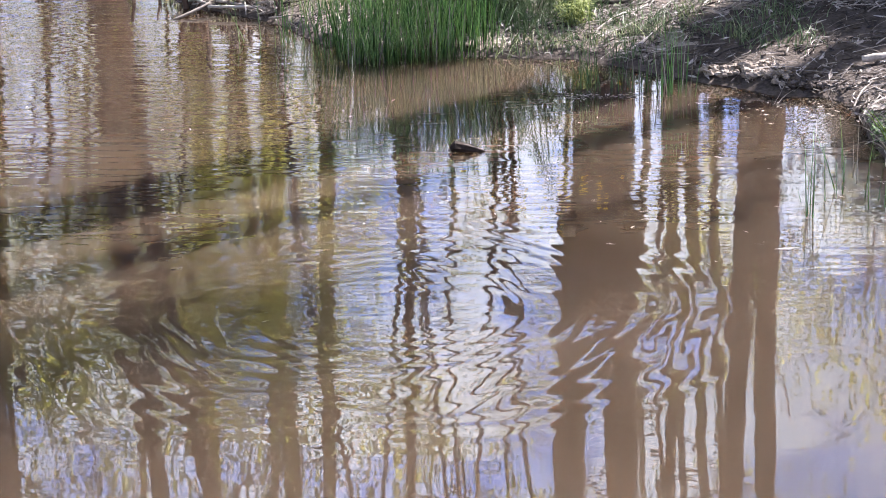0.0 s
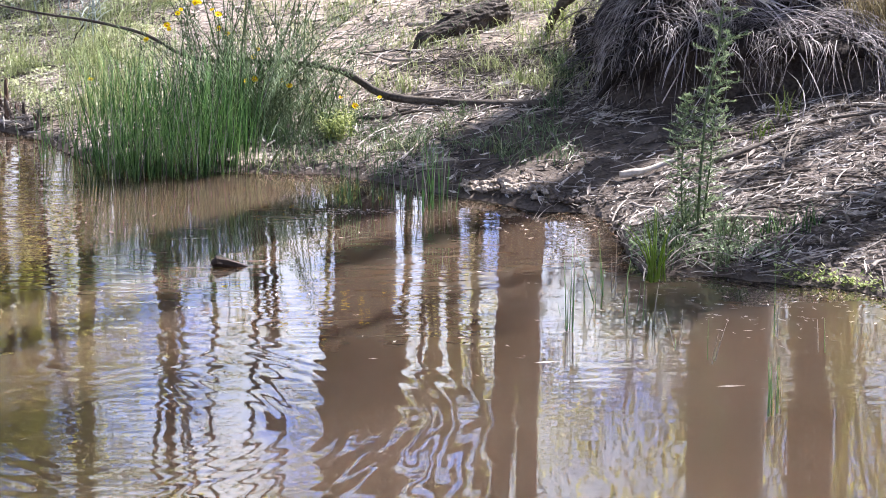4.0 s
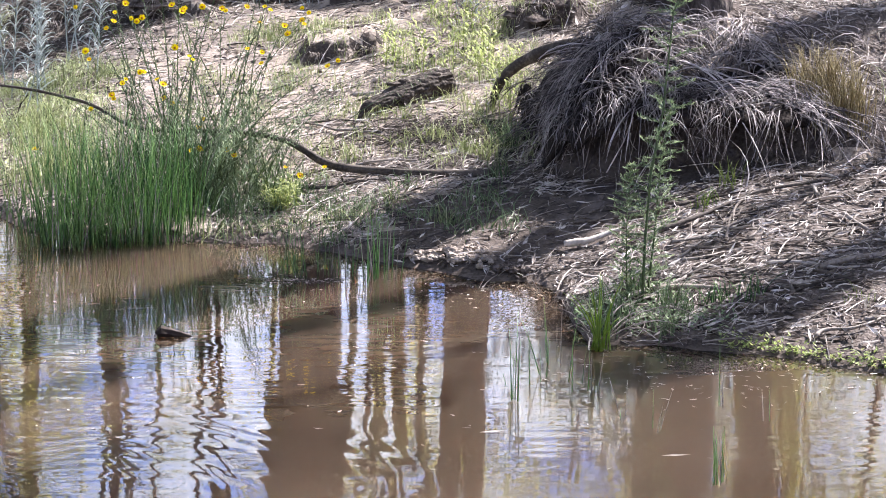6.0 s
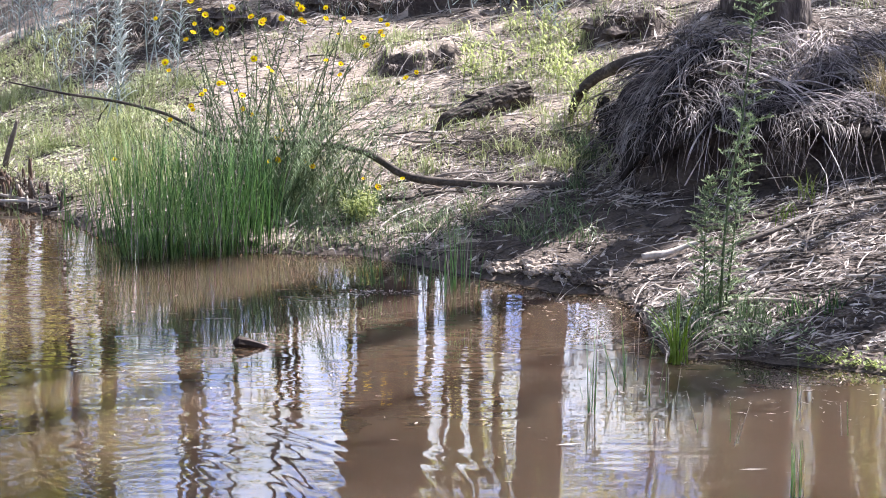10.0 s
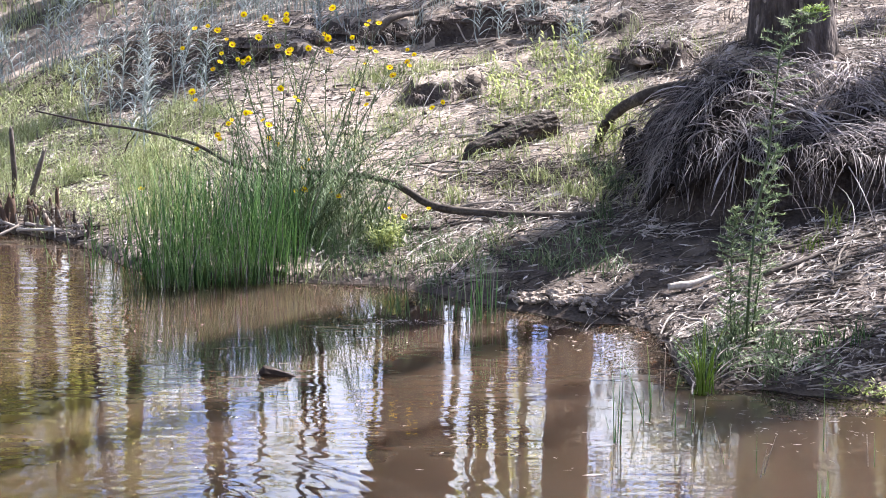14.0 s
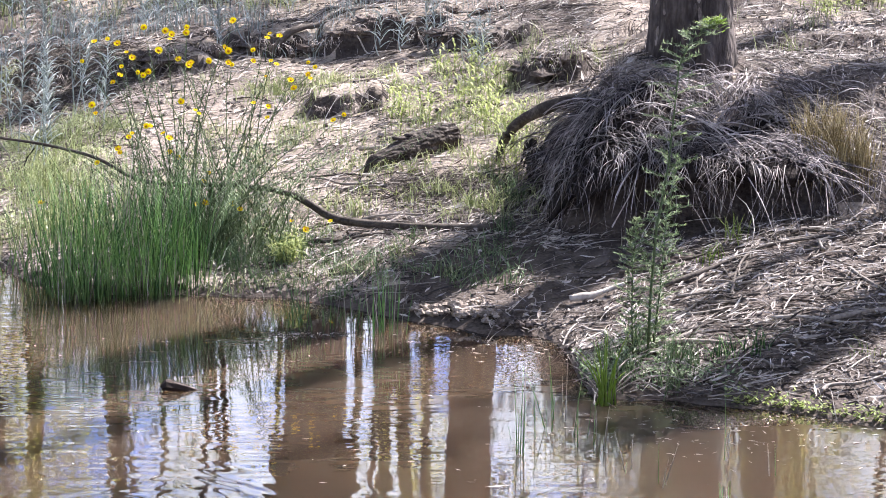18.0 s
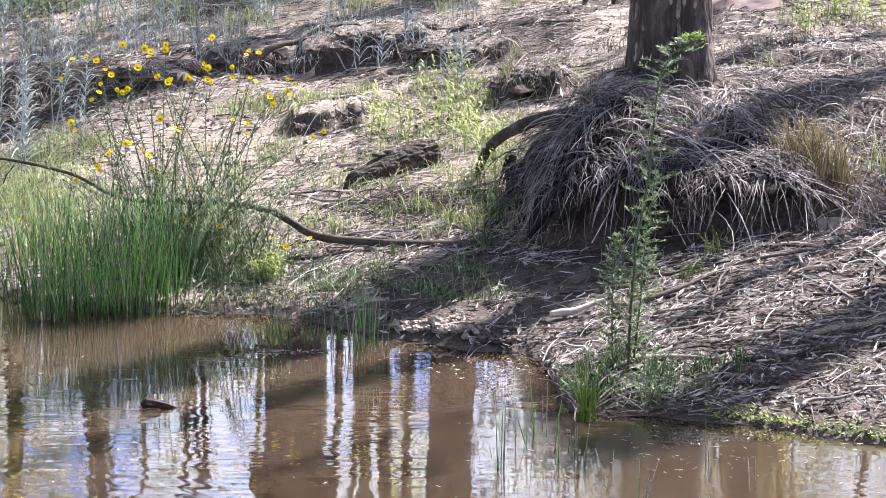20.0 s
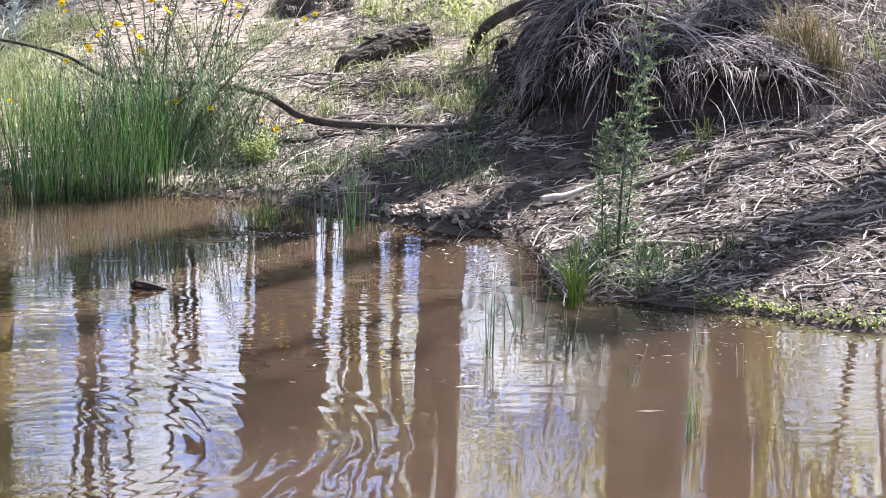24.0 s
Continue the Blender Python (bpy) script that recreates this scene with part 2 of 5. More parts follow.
        fade = calc("MINIMUM", calc("MULTIPLY", calc("MAXIMUM", calc("SUBTRACT", 1.0, calc("DIVIDE", r, reach)), 0.0), 2.2), 1.0)
        fade = calc("MULTIPLY", fade, calc("MINIMUM", calc("MULTIPLY_ADD", noise_tex(1.3, (1, 0.7, 1), 1.0), 2.0, -0.2), 1.0))
        fade = calc("MULTIPLY", fade, calc("MINIMUM", calc("MAXIMUM", calc("MULTIPLY_ADD", r, 1.7, -0.75), 0.0), 1.0))
        ring = calc("MULTIPLY", calc("SINE", phase), calc("MULTIPLY", wave, slope / (2 * math.pi)))
        h = calc("ADD", h, calc("MULTIPLY", ring, fade))
    b = n.new("ShaderNodeBump")
    b.inputs["Strength"].default_value, b.inputs["Distance"].default_value = 1.0, 1.0
    l.new(h, b.inputs["Height"])
    l.new(b.outputs["Normal"], bsdf.inputs["Normal"])
    return m


# middle x and y, wave length in the middle, its growth a metre, slope, reach
RINGS = ((-1.0, 9.0, 0.075, 0.055, 0.023, 1.8),)
WATER = muddy_water()


# ---------------------------------------------------------------- mesh helpers
class Mesh:
    """Collects vertices and faces of one part."""

    def __init__(self):
        self.v, self.f = [], []

    def tube(self, pts, radii, sides=6, wobble=0.0, rng=None):
        base, n = len(self.v), len(pts)
        pts = [Vector(p) for p in pts]
        for i, p in enumerate(pts):
            way = (pts[min(i + 1, n - 1)] - pts[max(i - 1, 0)])
            if way.length < 1e-9:
                way = Vector((0, 0, 1))
            way.normalize()
            ref = Vector((0, 0, 1)) if abs(way.z) < 0.8 else Vector((1, 0, 0))
            a = way.cross(ref).normalized()
            b = way.cross(a)
            r = radii[i] if hasattr(radii, "__len__") else radii
            for k in range(sides):
                q = 2 * math.pi * k / sides
                rr = r * (1 + (rng.uniform(-wobble, wobble) if rng and wobble else 0))
                self.v.append(tuple(p + a * (rr * math.cos(q)) + b * (rr * math.sin(q))))
        for i in range(n - 1):
            for k in range(sides):
                s, t = base + i * sides, base + (i + 1) * sides
                self.f.append((s + k, s + (k + 1) % sides, t + (k + 1) % sides, t + k))
        self.f.append(tuple(base + k for k in reversed(range(sides))))
        self.f.append(tuple(base + (n - 1) * sides + k for k in range(sides)))

    def leaf(self, root, way, side, length, width, droop=0.0, fold=0.15):
        """A pointed leaf of two folded halves with a little thickness in its fold."""
        root, way, side = Vector(root), Vector(way).normalized(), Vector(side)
        side = (side - way * side.dot(way)).normalized()
        up = side.cross(way)
        mid = root + way * (length * 0.45) + up * (width * fold)
        tip = root + way * length - Vector((0, 0, 1)) * (droop * length)
        base = len(self.v)
        self.v += [tuple(root), tuple(mid + side * width * 0.5 - up * width * fold), tuple(tip), tuple(mid - side * width * 0.5 - up * width * fold), tuple(mid)]
        self.f += [(base, base + 1, base + 4), (base + 1, base + 2, base + 4), (base + 2, base + 3, base + 4), (base + 3, base, base + 4)]

    def blade(self, root, tip, bend, radius, steps=4, sides=3, droop=0.0):
        """A tapering grass blade from root to tip, bowed by the vector bend."""
        root, tip, bend = Vector(root), Vector(tip), Vector(bend)
        pts, rad = [], []
        for i in range(steps + 1):
            s = i / steps
            p = root.lerp(tip, s) + bend * (4 * s * (1 - s)) - Vector((0, 0, droop * s ** 3))
            pts.append(p)
            rad.append(radius * (1 - s) ** 0.6 + radius * 0.12)
        self.tube(pts, rad, sides)

    def lump(self, center, size, rng, rough=0.25, rings=6, sides=9, turn=0.0):
        base = len(self.v)
        c, s = math.cos(turn), math.sin(turn)
        seed = Vector((rng.uniform(-50, 50), rng.uniform(-50, 50), rng.uniform(-50, 50)))
        for i in range(rings + 1):
            th = math.pi * i / rings
            for k in range(sides):
                ph = 2 * math.pi * k / sides
                d = Vector((math.sin(th) * math.cos(ph), math.sin(th) * math.sin(ph), math.cos(th)))
                d *= 1 + rough * noise.noise(d * 1.7 + seed) + rough * 0.5 * noise.noise(d * 4 + seed)
                x, y, z = d.x * size[0], d.y * size[1], d.z * size[2]
                self.v.append((center[0] + c * x - s * y, center[1] + s * x + c * y, center[2] + z))
        for i in range(rings):
            for k in range(sides):
                a, b = base + i * sides, base + (i + 1) * sides
                self.f.append((a + k, b + k, b + (k + 1) % sides, a + (k + 1) % sides))

    def data(self, name, material, smooth=True):
        me = bpy.data.meshes.new(name)
        me.from_pydata(self.v, [], self.f)
        me.materials.append(material)
        if smooth:
            me.polygons.foreach_set("use_smooth", [True] * len(me.polygons))
        me.update()
        return me


def part(name, mesh, material, parent=None, label="", smooth=True, kind=""):
    """One mesh object, under a thing or a part; in the parent's own axes."""
    ob = new(name, mesh.data(name, material, smooth))
    ob.parent = parent
    if label:
        ob["label"] = label
    if kind:
        ob["kind"] = kind
    return ob


def thing(name, place, label, category, group="", kind=""):
    ob = new(name)
    ob.location = place
    ob.empty_display_size = 0.1
    return tagged(ob, label, category, group, kind)


def sheet(name, xs, ys, height, material):
    nx, ny = len(xs), len(ys)
    v = [(x, y, height(x, y)) for y in ys for x in xs]
    f = [(j * nx + i, j * nx + i + 1, (j + 1) * nx + i + 1, (j + 1) * nx + i) for j in range(ny - 1) for i in range(nx - 1)]
    me = bpy.data.meshes.new(name)
    me.from_pydata(v, [], f)
    me.materials.append(material)
    me.polygons.foreach_set("use_smooth", [True] * len(me.polygons))
    return new(name, me)


# ---------------------------------------------------------------- the lie of the land
SHORE_X = (-9.0, -4.6, -4.0, -3.4, -2.9, -2.6, -2.05, -1.75, -1.2, -0.3, 0.25, 0.41, 0.58, 0.77, 0.97, 1.06, 1.09, 1.14, 1.4, 1.87, 2.12, 2.5, 3.4, 9.0)
SHORE_Y = (24.0, 19.2, 17.8, 16.9, 15.1, 14.6, 14.2, 13.6, 13.3, 13.2, 12.75, 12.57, 12.44, 12.33, 12.30, 12.2, 11.6, 11.12, 11.06, 10.93, 10.72, 10.54, 10.25, 9.0)


def ease(a, b, x):
    t = min(1.0, max(0.0, (x - a) / (b - a)))
    return t * t * (3 - 2 * t)


def shore(x):
    y = float(np.interp(x, SHORE_X, SHORE_Y))
    return y + 0.06 * noise.noise(Vector((x * 3.1, 0, 4))) + 0.03 * noise.noise(Vector((x * 9, 3, 4)))


def bank_foot(x):
    """The line on which the undercut bank below the tree stands."""
    return float(np.interp(x, (1.02, 1.10, 1.25, 1.45, 2.0, 2.4, 2.8, 3.2, 5.0, 12.0), (14.8, 13.95, 13.42, 13.2, 13.18, 13.25, 13.46, 13.5, 13.2, 11.5))) + 0.05 * noise.noise(Vector((x * 2.6, 7, 1)))


def ground_z(x, y):
    if y < 6.0:                                            # the near bank, where the camera stands
        return -0.5 + 1.95 * ease(6.0, 1.0, y) if y < 6.0 else -0.5
    s = y - shore(x)
    if s < 0:
        return max(-0.5, 0.16 * s)
    if x > 1.06:                                           # the point that the tall weed grows on rises gently from both sides
        s = min(s, 0.02 + 1.3 * (x - 1.06) + max(0.0, y - 12.2))
    z = 0.03 * ease(0, 0.12, s) + 0.115 * min(s, 8.0) + 0.045 * max(0.0, min(s - 8.0, 22.0)) + 0.004 * max(0.0, s - 30)
    z += 0.05 * ease(0.2, 1.5, s) * noise.noise(Vector((x * 0.9, y * 0.9, 0))) + 0.022 * ease(0.05, 0.6, s) * noise.noise(Vector((x * 3.3, y * 3.3, 2)))
    z += 0.010 * ease(0.0, 0.3, s) * noise.noise(Vector((x * 11, y * 11, 5)))
    # the terrace that the tree holds, cut off by a steep face
    if x > 0.7:
        hollow = 0.40 * ease(1.10, 1.4, x) * ease(2.8, 2.4, x)      # washed out under the turf
        face = ease(0.0, 0.34 - 0.3 * hollow, y - bank_foot(x) - hollow) * ease(0.98, 1.58, x - 0.38 * max(0.0, y - 14.3) + 0.1 * noise.noise(Vector((0, y * 2, 9))))
        top = 0.60 + 0.41 * ease(0.30, 1.45, y - bank_foot(x)) + 0.02 * max(0.0, y - 14.8) + 0.05 * noise.noise(Vector((x * 1.4, y * 1.4, 3))) + 0.08 * math.exp(-((x - 2.2) ** 2 + (y - 14.7) ** 2) / 0.5) + 0.13 * math.exp(-((x - 1.68) ** 2 + (y - 14.0) ** 2) / 0.13)
        z = z + face * max(0.0, top - z)
    # low broken steps in the slope behind
    for cx, cy, w, d, hgt in STEPS:
        if abs(x - cx) < w and 0 < y - cy < d:
            z += hgt * ease(0.0, 0.09, y - cy + 0.10 * noise.noise(Vector((x * 6, y * 2, 8)))) * ease(d, d * 0.25, y - cy) * ease(w, w * 0.7, abs(x - cx))
    return z


# middle x, front y, half width, depth, height
STEPS = ((0.27, 18.30, 0.55, 1.5, 0.20), (-0.55, 18.45, 0.38, 1.0, 0.15), (1.05, 18.0, 0.42, 1.0, 0.12), (0.02, 16.62, 0.30, 0.8, 0.13), (1.42, 16.85, 0.27, 0.7, 0.17), (-1.6, 17.9, 0.8, 1.4, 0.12), (3.5, 15.5, 1.1, 1.3, 0.07))


def graded(lo, hi, step, far, growth=1.22):
    """Coordinates that lie close together from lo to hi and spread out towards the horizon."""
    mid = list(np.arange(lo, hi + step / 2, step))
    up, down, d = [], [], step
    while (not up) or up[-1] < far:
        d *= growth
        up.append((up[-1] if up else hi) + d)
    d = step
    while (not down) or down[-1] > -far:
        d *= growth
        down.append((down[-1] if down else lo) - d)
    return down[::-1] + mid + up


ground = sheet("ground", graded(-4.2, 4.6, 0.045, 900), graded(10.2, 21.0, 0.045, 900), ground_z, SOIL)
tagged(ground, "dry grey-brown soil bank rising from a muddy pool", "ground", kind="structure")
bm = bmesh.new()                                      # a closed body of turbid water, its foot below the pool's bed
bmesh.ops.create_cube(bm, size=1.0, matrix=Matrix.Translation((0, 15.0, -1.0)) @ Matrix.Diagonal((80.0, 60.0, 2.0, 1)))
water_data = bpy.data.meshes.new("water")
bm.to_mesh(water_data)
bm.free()
water_data.materials.append(WATER)
water = new("water", water_data)
tagged(water, "still brown muddy pool water mirroring trees and sky", "water", kind="structure")


def on_ground(x, y, lift=0.0):
    return Vector((x, y, ground_z(x, y) + lift))


# ---------------------------------------------------------------- trees
def crown_cloud(mesh, rng, center, size, count, leaf, spread=0.55):
    """Hanging leaves in loose clumps round a limb's end."""
    clumps = [(center[0] + rng.gauss(0, size[0] * spread), center[1] + rng.gauss(0, size[1] * spread), center[2] + rng.gauss(0, size[2] * spread)) for _ in range(max(3, count // 45))]
    for i in range(count):
        c = clumps[rng.randrange(len(clumps))]
        p = (c[0] + rng.gauss(0, 0.22), c[1] + rng.gauss(0, 0.22), c[2] + rng.gauss(0, 0.26))
        a = rng.uniform(0, 2 * math.pi)
        mesh.leaf(p, (math.cos(a) * 0.6, math.sin(a) * 0.6, rng.uniform(-1.2, 0.1)), (math.sin(a), -math.cos(a), rng.uniform(-0.5, 0.5)), leaf * rng.uniform(0.7, 1.3), leaf * 0.24, 0.1)


def gum_tree(place, height, radius, lean, seed, label, stems=1, fork=0.4, crown_from=0.55, leaves=5000, material=None, leaf_material=None, leaf=0.17, group="gum trees by the pool", spread=1.0, limbs=7, furrowed=False):
    rng = random.Random(seed)
    tree = thing("gum_tree", place, label, "tree", group)
    trunk = Mesh()
    ends = []
    lx, ly = lean

    def axis(s, off=(0, 0)):
        return Vector((lx * s * height + off[0] + 0.06 * math.sin(s * 9 + seed), ly * s * height + off[1] + 0.06 * math.cos(s * 7 + seed), s * height))

    top_of_trunk = fork if stems > 1 else 1.0
    steps = 14
    pts = [axis(top_of_trunk * i / steps) for i in range(steps + 1)]
    pts[0].z -= 0.15
    rad = [radius * (1.0 + 0.22 * math.exp(-i * top_of_trunk * height / steps / 0.22)) * (1 - 0.62 * top_of_trunk * i / steps) for i in range(steps + 1)]
    if furrowed:                                          # deep long furrows in the bark of the nearest tree
        sides, zs = 72, [-0.15 + 0.03 * i for i in range(110)] + [3.3 + 0.5 * i for i in range(24)]
        for z in zs:
            c = axis(max(0.0, z) / height)
            r = radius * (1 - 0.62 * z / height) * (1 + 0.10 * math.exp(-max(0, z) / 0.12))
            for k in range(sides):
                q = 2 * math.pi * k / sides
                d = Vector((math.cos(q) * 8.5, math.sin(q) * 8.5, z * 2.2))
                ridge = 0.085 * (1 - 2.2 * abs(noise.noise(d))) + 0.035 * noise.noise(d * 2.3 + Vector((7, 1, z * 2))) + 0.05 * noise.noise(Vector((math.cos(q), math.sin(q), z * 0.8)))
                trunk.v.append((c.x + r * (1 + ridge) * math.cos(q), c.y + r * (1 + ridge) * math.sin(q), z))
        for i in range(len(zs) - 1):
            for k in range(sides):
                trunk.f.append((i * sides + k, i * sides + (k + 1) % sides, (i + 1) * sides + (k + 1) % sides, (i + 1) * sides + k))
    else:
        trunk.tube(pts, rad, 14, 0.06, rng)
    part("trunk", trunk, material or FAR_BARK, tree)
    if stems > 1:
        for k in range(stems):
            side = (k - (stems - 1) / 2) * 2
            m = Mesh()
            q = [axis(fork + (1 - fork) * i / 10, (side * (radius * (0.45 if fork < 0.2 else 0.70) + 0.35 * spread * max(0, i / 10) ** 1.2), 0.1 * side * i / 10)) for i in range(-1, 11)]
            m.tube(q, [radius * 0.57 * (1 - 0.05 * i) for i in range(12)], 10, 0.05, rng)
            part("stem", m, material or FAR_BARK, tree)
            ends += [q[8], q[11]]
    crown = Mesh()
    for k in range(limbs):
        s = rng.uniform(crown_from, 0.96)
        a = 2 * math.pi * (k * 0.382 + rng.uniform(-0.08, 0.08))
        root = axis(s) if stems == 1 else ends[k % len(ends)] + Vector((0, 0, -rng.uniform(0.2, 1.5)))
        out = Vector((math.cos(a), math.sin(a), rng.uniform(0.35, 1.0))) * (height * rng.uniform(0.12, 0.24) * spread)
        m = Mesh()
        q = [root + out * t + Vector((0.1 * math.sin(5 * t + k), 0.1 * math.cos(4 * t + k), 0.25 * height * 0.12 * t * t)) for t in (0, 0.2, 0.45, 0.7, 1.0)]
        r0 = max(0.025, radius * 0.32 * (1.2 - s))
        m.tube(q, [r0, r0 * 0.8, r0 * 0.6, r0 * 0.42, r0 * 0.2], 7, 0.06, rng)
        part("limb", m, material or FAR_BARK, tree)
        size = height * 0.085 * spread
        crown_cloud(crown, rng, q[4], (size, size, size * 0.8), leaves // (2 * limbs), leaf)
        crown_cloud(crown, rng, q[2], (size * 0.7, size * 0.7, size * 0.55), leaves // (2 * limbs), leaf)
    if crown.v:
        part("crown", crown, leaf_material or GUM, tree, smooth=False)
    return tree


TREES = (
    # x, y, height, trunk radius, lean x, lean y, stems, fork, crown from, leaves, words
    (-0.34, 24.2, 16.0, 0.34, 0.000, 0.0, 2, 0.26, 0.62, 2700, "tall red-brown gum tree forked into two stems"),
    (1.04, 20.4, 15.0, 0.19, 0.004, 0.0, 2, 0.10, 0.66, 2600, "slim straight gum tree with dark brown bark"),
    (0.70, 31.0, 16.0, 0.17, -0.01, 0.0, 2, 0.25, 0.80, 1800, "pale young gum tree with twin thin stems"),
    (4.55, 26.0, 15.0, 0.20, -0.01, 0.0, 2, 0.35, 0.72, 2200, "gum tree with yellow-green foliage"),
    (-2.62, 27.0, 12.0, 0.085, 0.01, 0.0, 1, 0.4, 0.5, 2600, "thin dark gum sapling standing upright"),
    (-3.35, 26.0, 12.5, 0.11, 0.0, 0.0, 1, 0.4, 0.5, 2600, "thin dark gum tree with sparse crown"),
    (-4.35, 29.0, 13.0, 0.17, 0.01, 0.0, 1, 0.4, 0.5, 1900, "slender gum tree among the far trees"),
    (-5.05, 23.0, 12.0, 0.20, 0.09, 0.0, 2, 0.24, 0.6, 1900, "leaning brown gum tree with two trunks"),
    (-6.35, 21.5, 15.0, 0.32, 0.05, 0.0, 1, 0.4, 0.6, 2300, "thick reddish gum trunk by the inlet"),
    (12.0, 34.0, 15.0, 0.2, 0.0, 0.0, 1, 0.4, 0.4, 2700, "leafy gum tree far behind the bank"),
    (-13.0, 37.0, 15.0, 0.2, 0.0, 0.0, 1, 0.4, 0.35, 2700, "leafy gum tree far behind the pool"),
    (6.6, 36.0, 15.0, 0.22, 0.0, 0.0, 2, 0.4, 0.35, 2700, "broad leafy gum tree far off"),
    (5.2, 16.94, 18.5, 0.17, 0.0, 0.0, 1, 0.4, 0.82, 3200, "tall straight gum tree on the terrace"),
    # unseen, added so that its trunk shadow dims the grassy bank
    (7.9, 20.9, 19.0, 0.17, 0.0, 0.0, 1, 0.4, 0.85, 900, "slim unseen gum tree added far back to shade the bank"),
    (17.0, 12.0, 14.0, 0.3, 0.0, 0.0, 2, 0.4, 0.55, 2400, "forked gum tree beyond the terrace"),
    (-9.5, 33.0, 15.0, 0.28, 0.0, 0.0, 1, 0.4, 0.4, 2700, "leafy gum tree beyond the inlet"),
    (-7.2, 40.0, 16.0, 0.25, 0.0, 0.0, 1, 0.4, 0.35, 2700, "tall leafy gum tree in the distance"),
)
for i, (x, y, h, r, lx, ly, st, fk, cf, lv, words) in enumerate(TREES):
    gum_tree(on_ground(x, y), h, r, (lx, ly), 20 + i, words, st, fk, cf, lv)

# two unseen trees beyond the terrace, added and shaped to shade bank and pool
gum_tree(on_ground(8.25, 17.6), 8.4, 0.44, (0.0, 0.0), 47, "stout unseen gum tree added to shade the lower bank", 1, 0.4, 0.93, 300, leaf=0.15, spread=0.4, limbs=4)
gum_tree(on_ground(7.55, 18.05), 13.5, 0.07, (0.0, 0.0), 48, "young unseen gum tree, its narrow dense crown added to shade the pool", 1, 0.4, 0.66, 3000, leaf=0.16, spread=0.27, limbs=14)

# low leafy wattles in the back, olive green
WATTLES = ((-4.1, 30.0, 6.8), (-5.3, 28.5, 8.4), (-6.8, 30.0, 8.8), (-8.6, 27.0, 8.0), (-9.5, 34.0, 9.5), (4.6, 31.0, 6.0), (6.3, 28.0, 8.0), (-12.0, 36.0, 10.0), (9.5, 38.0, 8.5), (8.4, 31.0, 8.0), (-10.0, 29.0, 9.0), (-4.6, 25.5, 7.5), (-6.0, 25.0, 8.0), (-2.9, 29.5, 11.0), (-1.7, 28.5, 11.5), (5.4, 30.0, 8.5), (-5.3, 24.3, 6.5), (-4.0, 25.0, 6.2), (-5.6, 26.5, 7.0), (3.2, 28.0, 5.0), (4.0, 29.5, 5.6), (4.9, 28.5, 5.4), (0.35, 32.0, 6.5))
for i, (x, y, h) in enumerate(WATTLES):
    gum_tree(on_ground(x, y), h * (0.72 if x < -3.9 else 1.0), 0.07, (0.02, 0.0), 60 + i, "bushy olive-green wattle behind the pool", 2, 0.3, 0.5, 2700 if h > 10.5 else 1100 if x < -3.9 or x > 3 else 1800, FAR_BARK, WATTLE, 0.19, "wattles behind the pool", 1.7, 8).name = "wattle_tree"

for i, (x, y, h) in enumerate(((-4.6, 25.0, 3.4), (-6.2, 26.5, 3.8), (-5.5, 24.0, 2.8), (-7.6, 28.0, 4.2), (-3.4, 28.0, 3.0))):
    gum_tree(on_ground(x, y), h, 0.04, (0.02, 0.0), 90 + i, "low leafy bush behind the inlet", 2, 0.15, 0.2, 1900, FAR_BARK, GUM, 0.12, "bushes behind the inlet", 1.5, 7).name = "leafy_bush"

for i, (x, y, h) in enumerate(((-1.5, 30.0, 10.0), (-2.5, 33.0, 11.0), (-1.0, 35.0, 11.0), (-3.1, 36.0, 12.0))):
    gum_tree(on_ground(x, y), h, 0.05, (0.01 * (i % 3 - 1), 0.0), 230 + i, "thin dark gum sapling behind the pool", 1, 0.4, 0.30, 1300, FAR_BARK, GUM, 0.13, "saplings behind the pool", 0.8, 7).name = "sapling"

for i, (x, y, h) in enumerate(((0.30, 26.9, 8.5), (0.95, 27.3, 8.0), (1.35, 27.9, 6.0))):
    gum_tree(on_ground(x, y), h, 0.05, (0.0, 0.0), 150 + i, "young gum tree leafy almost to the ground", 1, 0.4, 0.28, 650, FAR_BARK, GUM, 0.10, "leafy young gum trees", 0.75, 15).name = "young_gum"

for i, (x, r) in enumerate(((0.20, 0.07), (0.62, 0.09), (1.12, 0.07))):
    gum_tree(on_ground(x, 33.0 + 0.6 * i), 14.0, r, (0.01 * (i % 3 - 1), 0.0), 170 + i, "slender pale-barked gum far behind the pool", 1, 0.4, 0.62, 500, PALE_BARK, GUM, 0.16, "slender gums far behind the pool", 0.8, 6).name = "slender_gum"

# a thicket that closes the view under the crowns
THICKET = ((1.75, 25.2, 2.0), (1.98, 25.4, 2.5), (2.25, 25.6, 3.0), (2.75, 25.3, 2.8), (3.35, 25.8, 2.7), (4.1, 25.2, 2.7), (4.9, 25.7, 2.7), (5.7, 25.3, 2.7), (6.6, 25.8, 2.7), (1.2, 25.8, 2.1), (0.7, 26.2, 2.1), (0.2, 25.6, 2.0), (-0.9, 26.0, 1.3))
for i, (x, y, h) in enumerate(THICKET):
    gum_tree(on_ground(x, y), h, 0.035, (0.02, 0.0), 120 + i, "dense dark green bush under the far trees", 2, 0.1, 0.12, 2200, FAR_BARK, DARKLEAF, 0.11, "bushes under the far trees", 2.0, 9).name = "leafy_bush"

# thin saplings that stand between the trees
rng = random.Random(606)
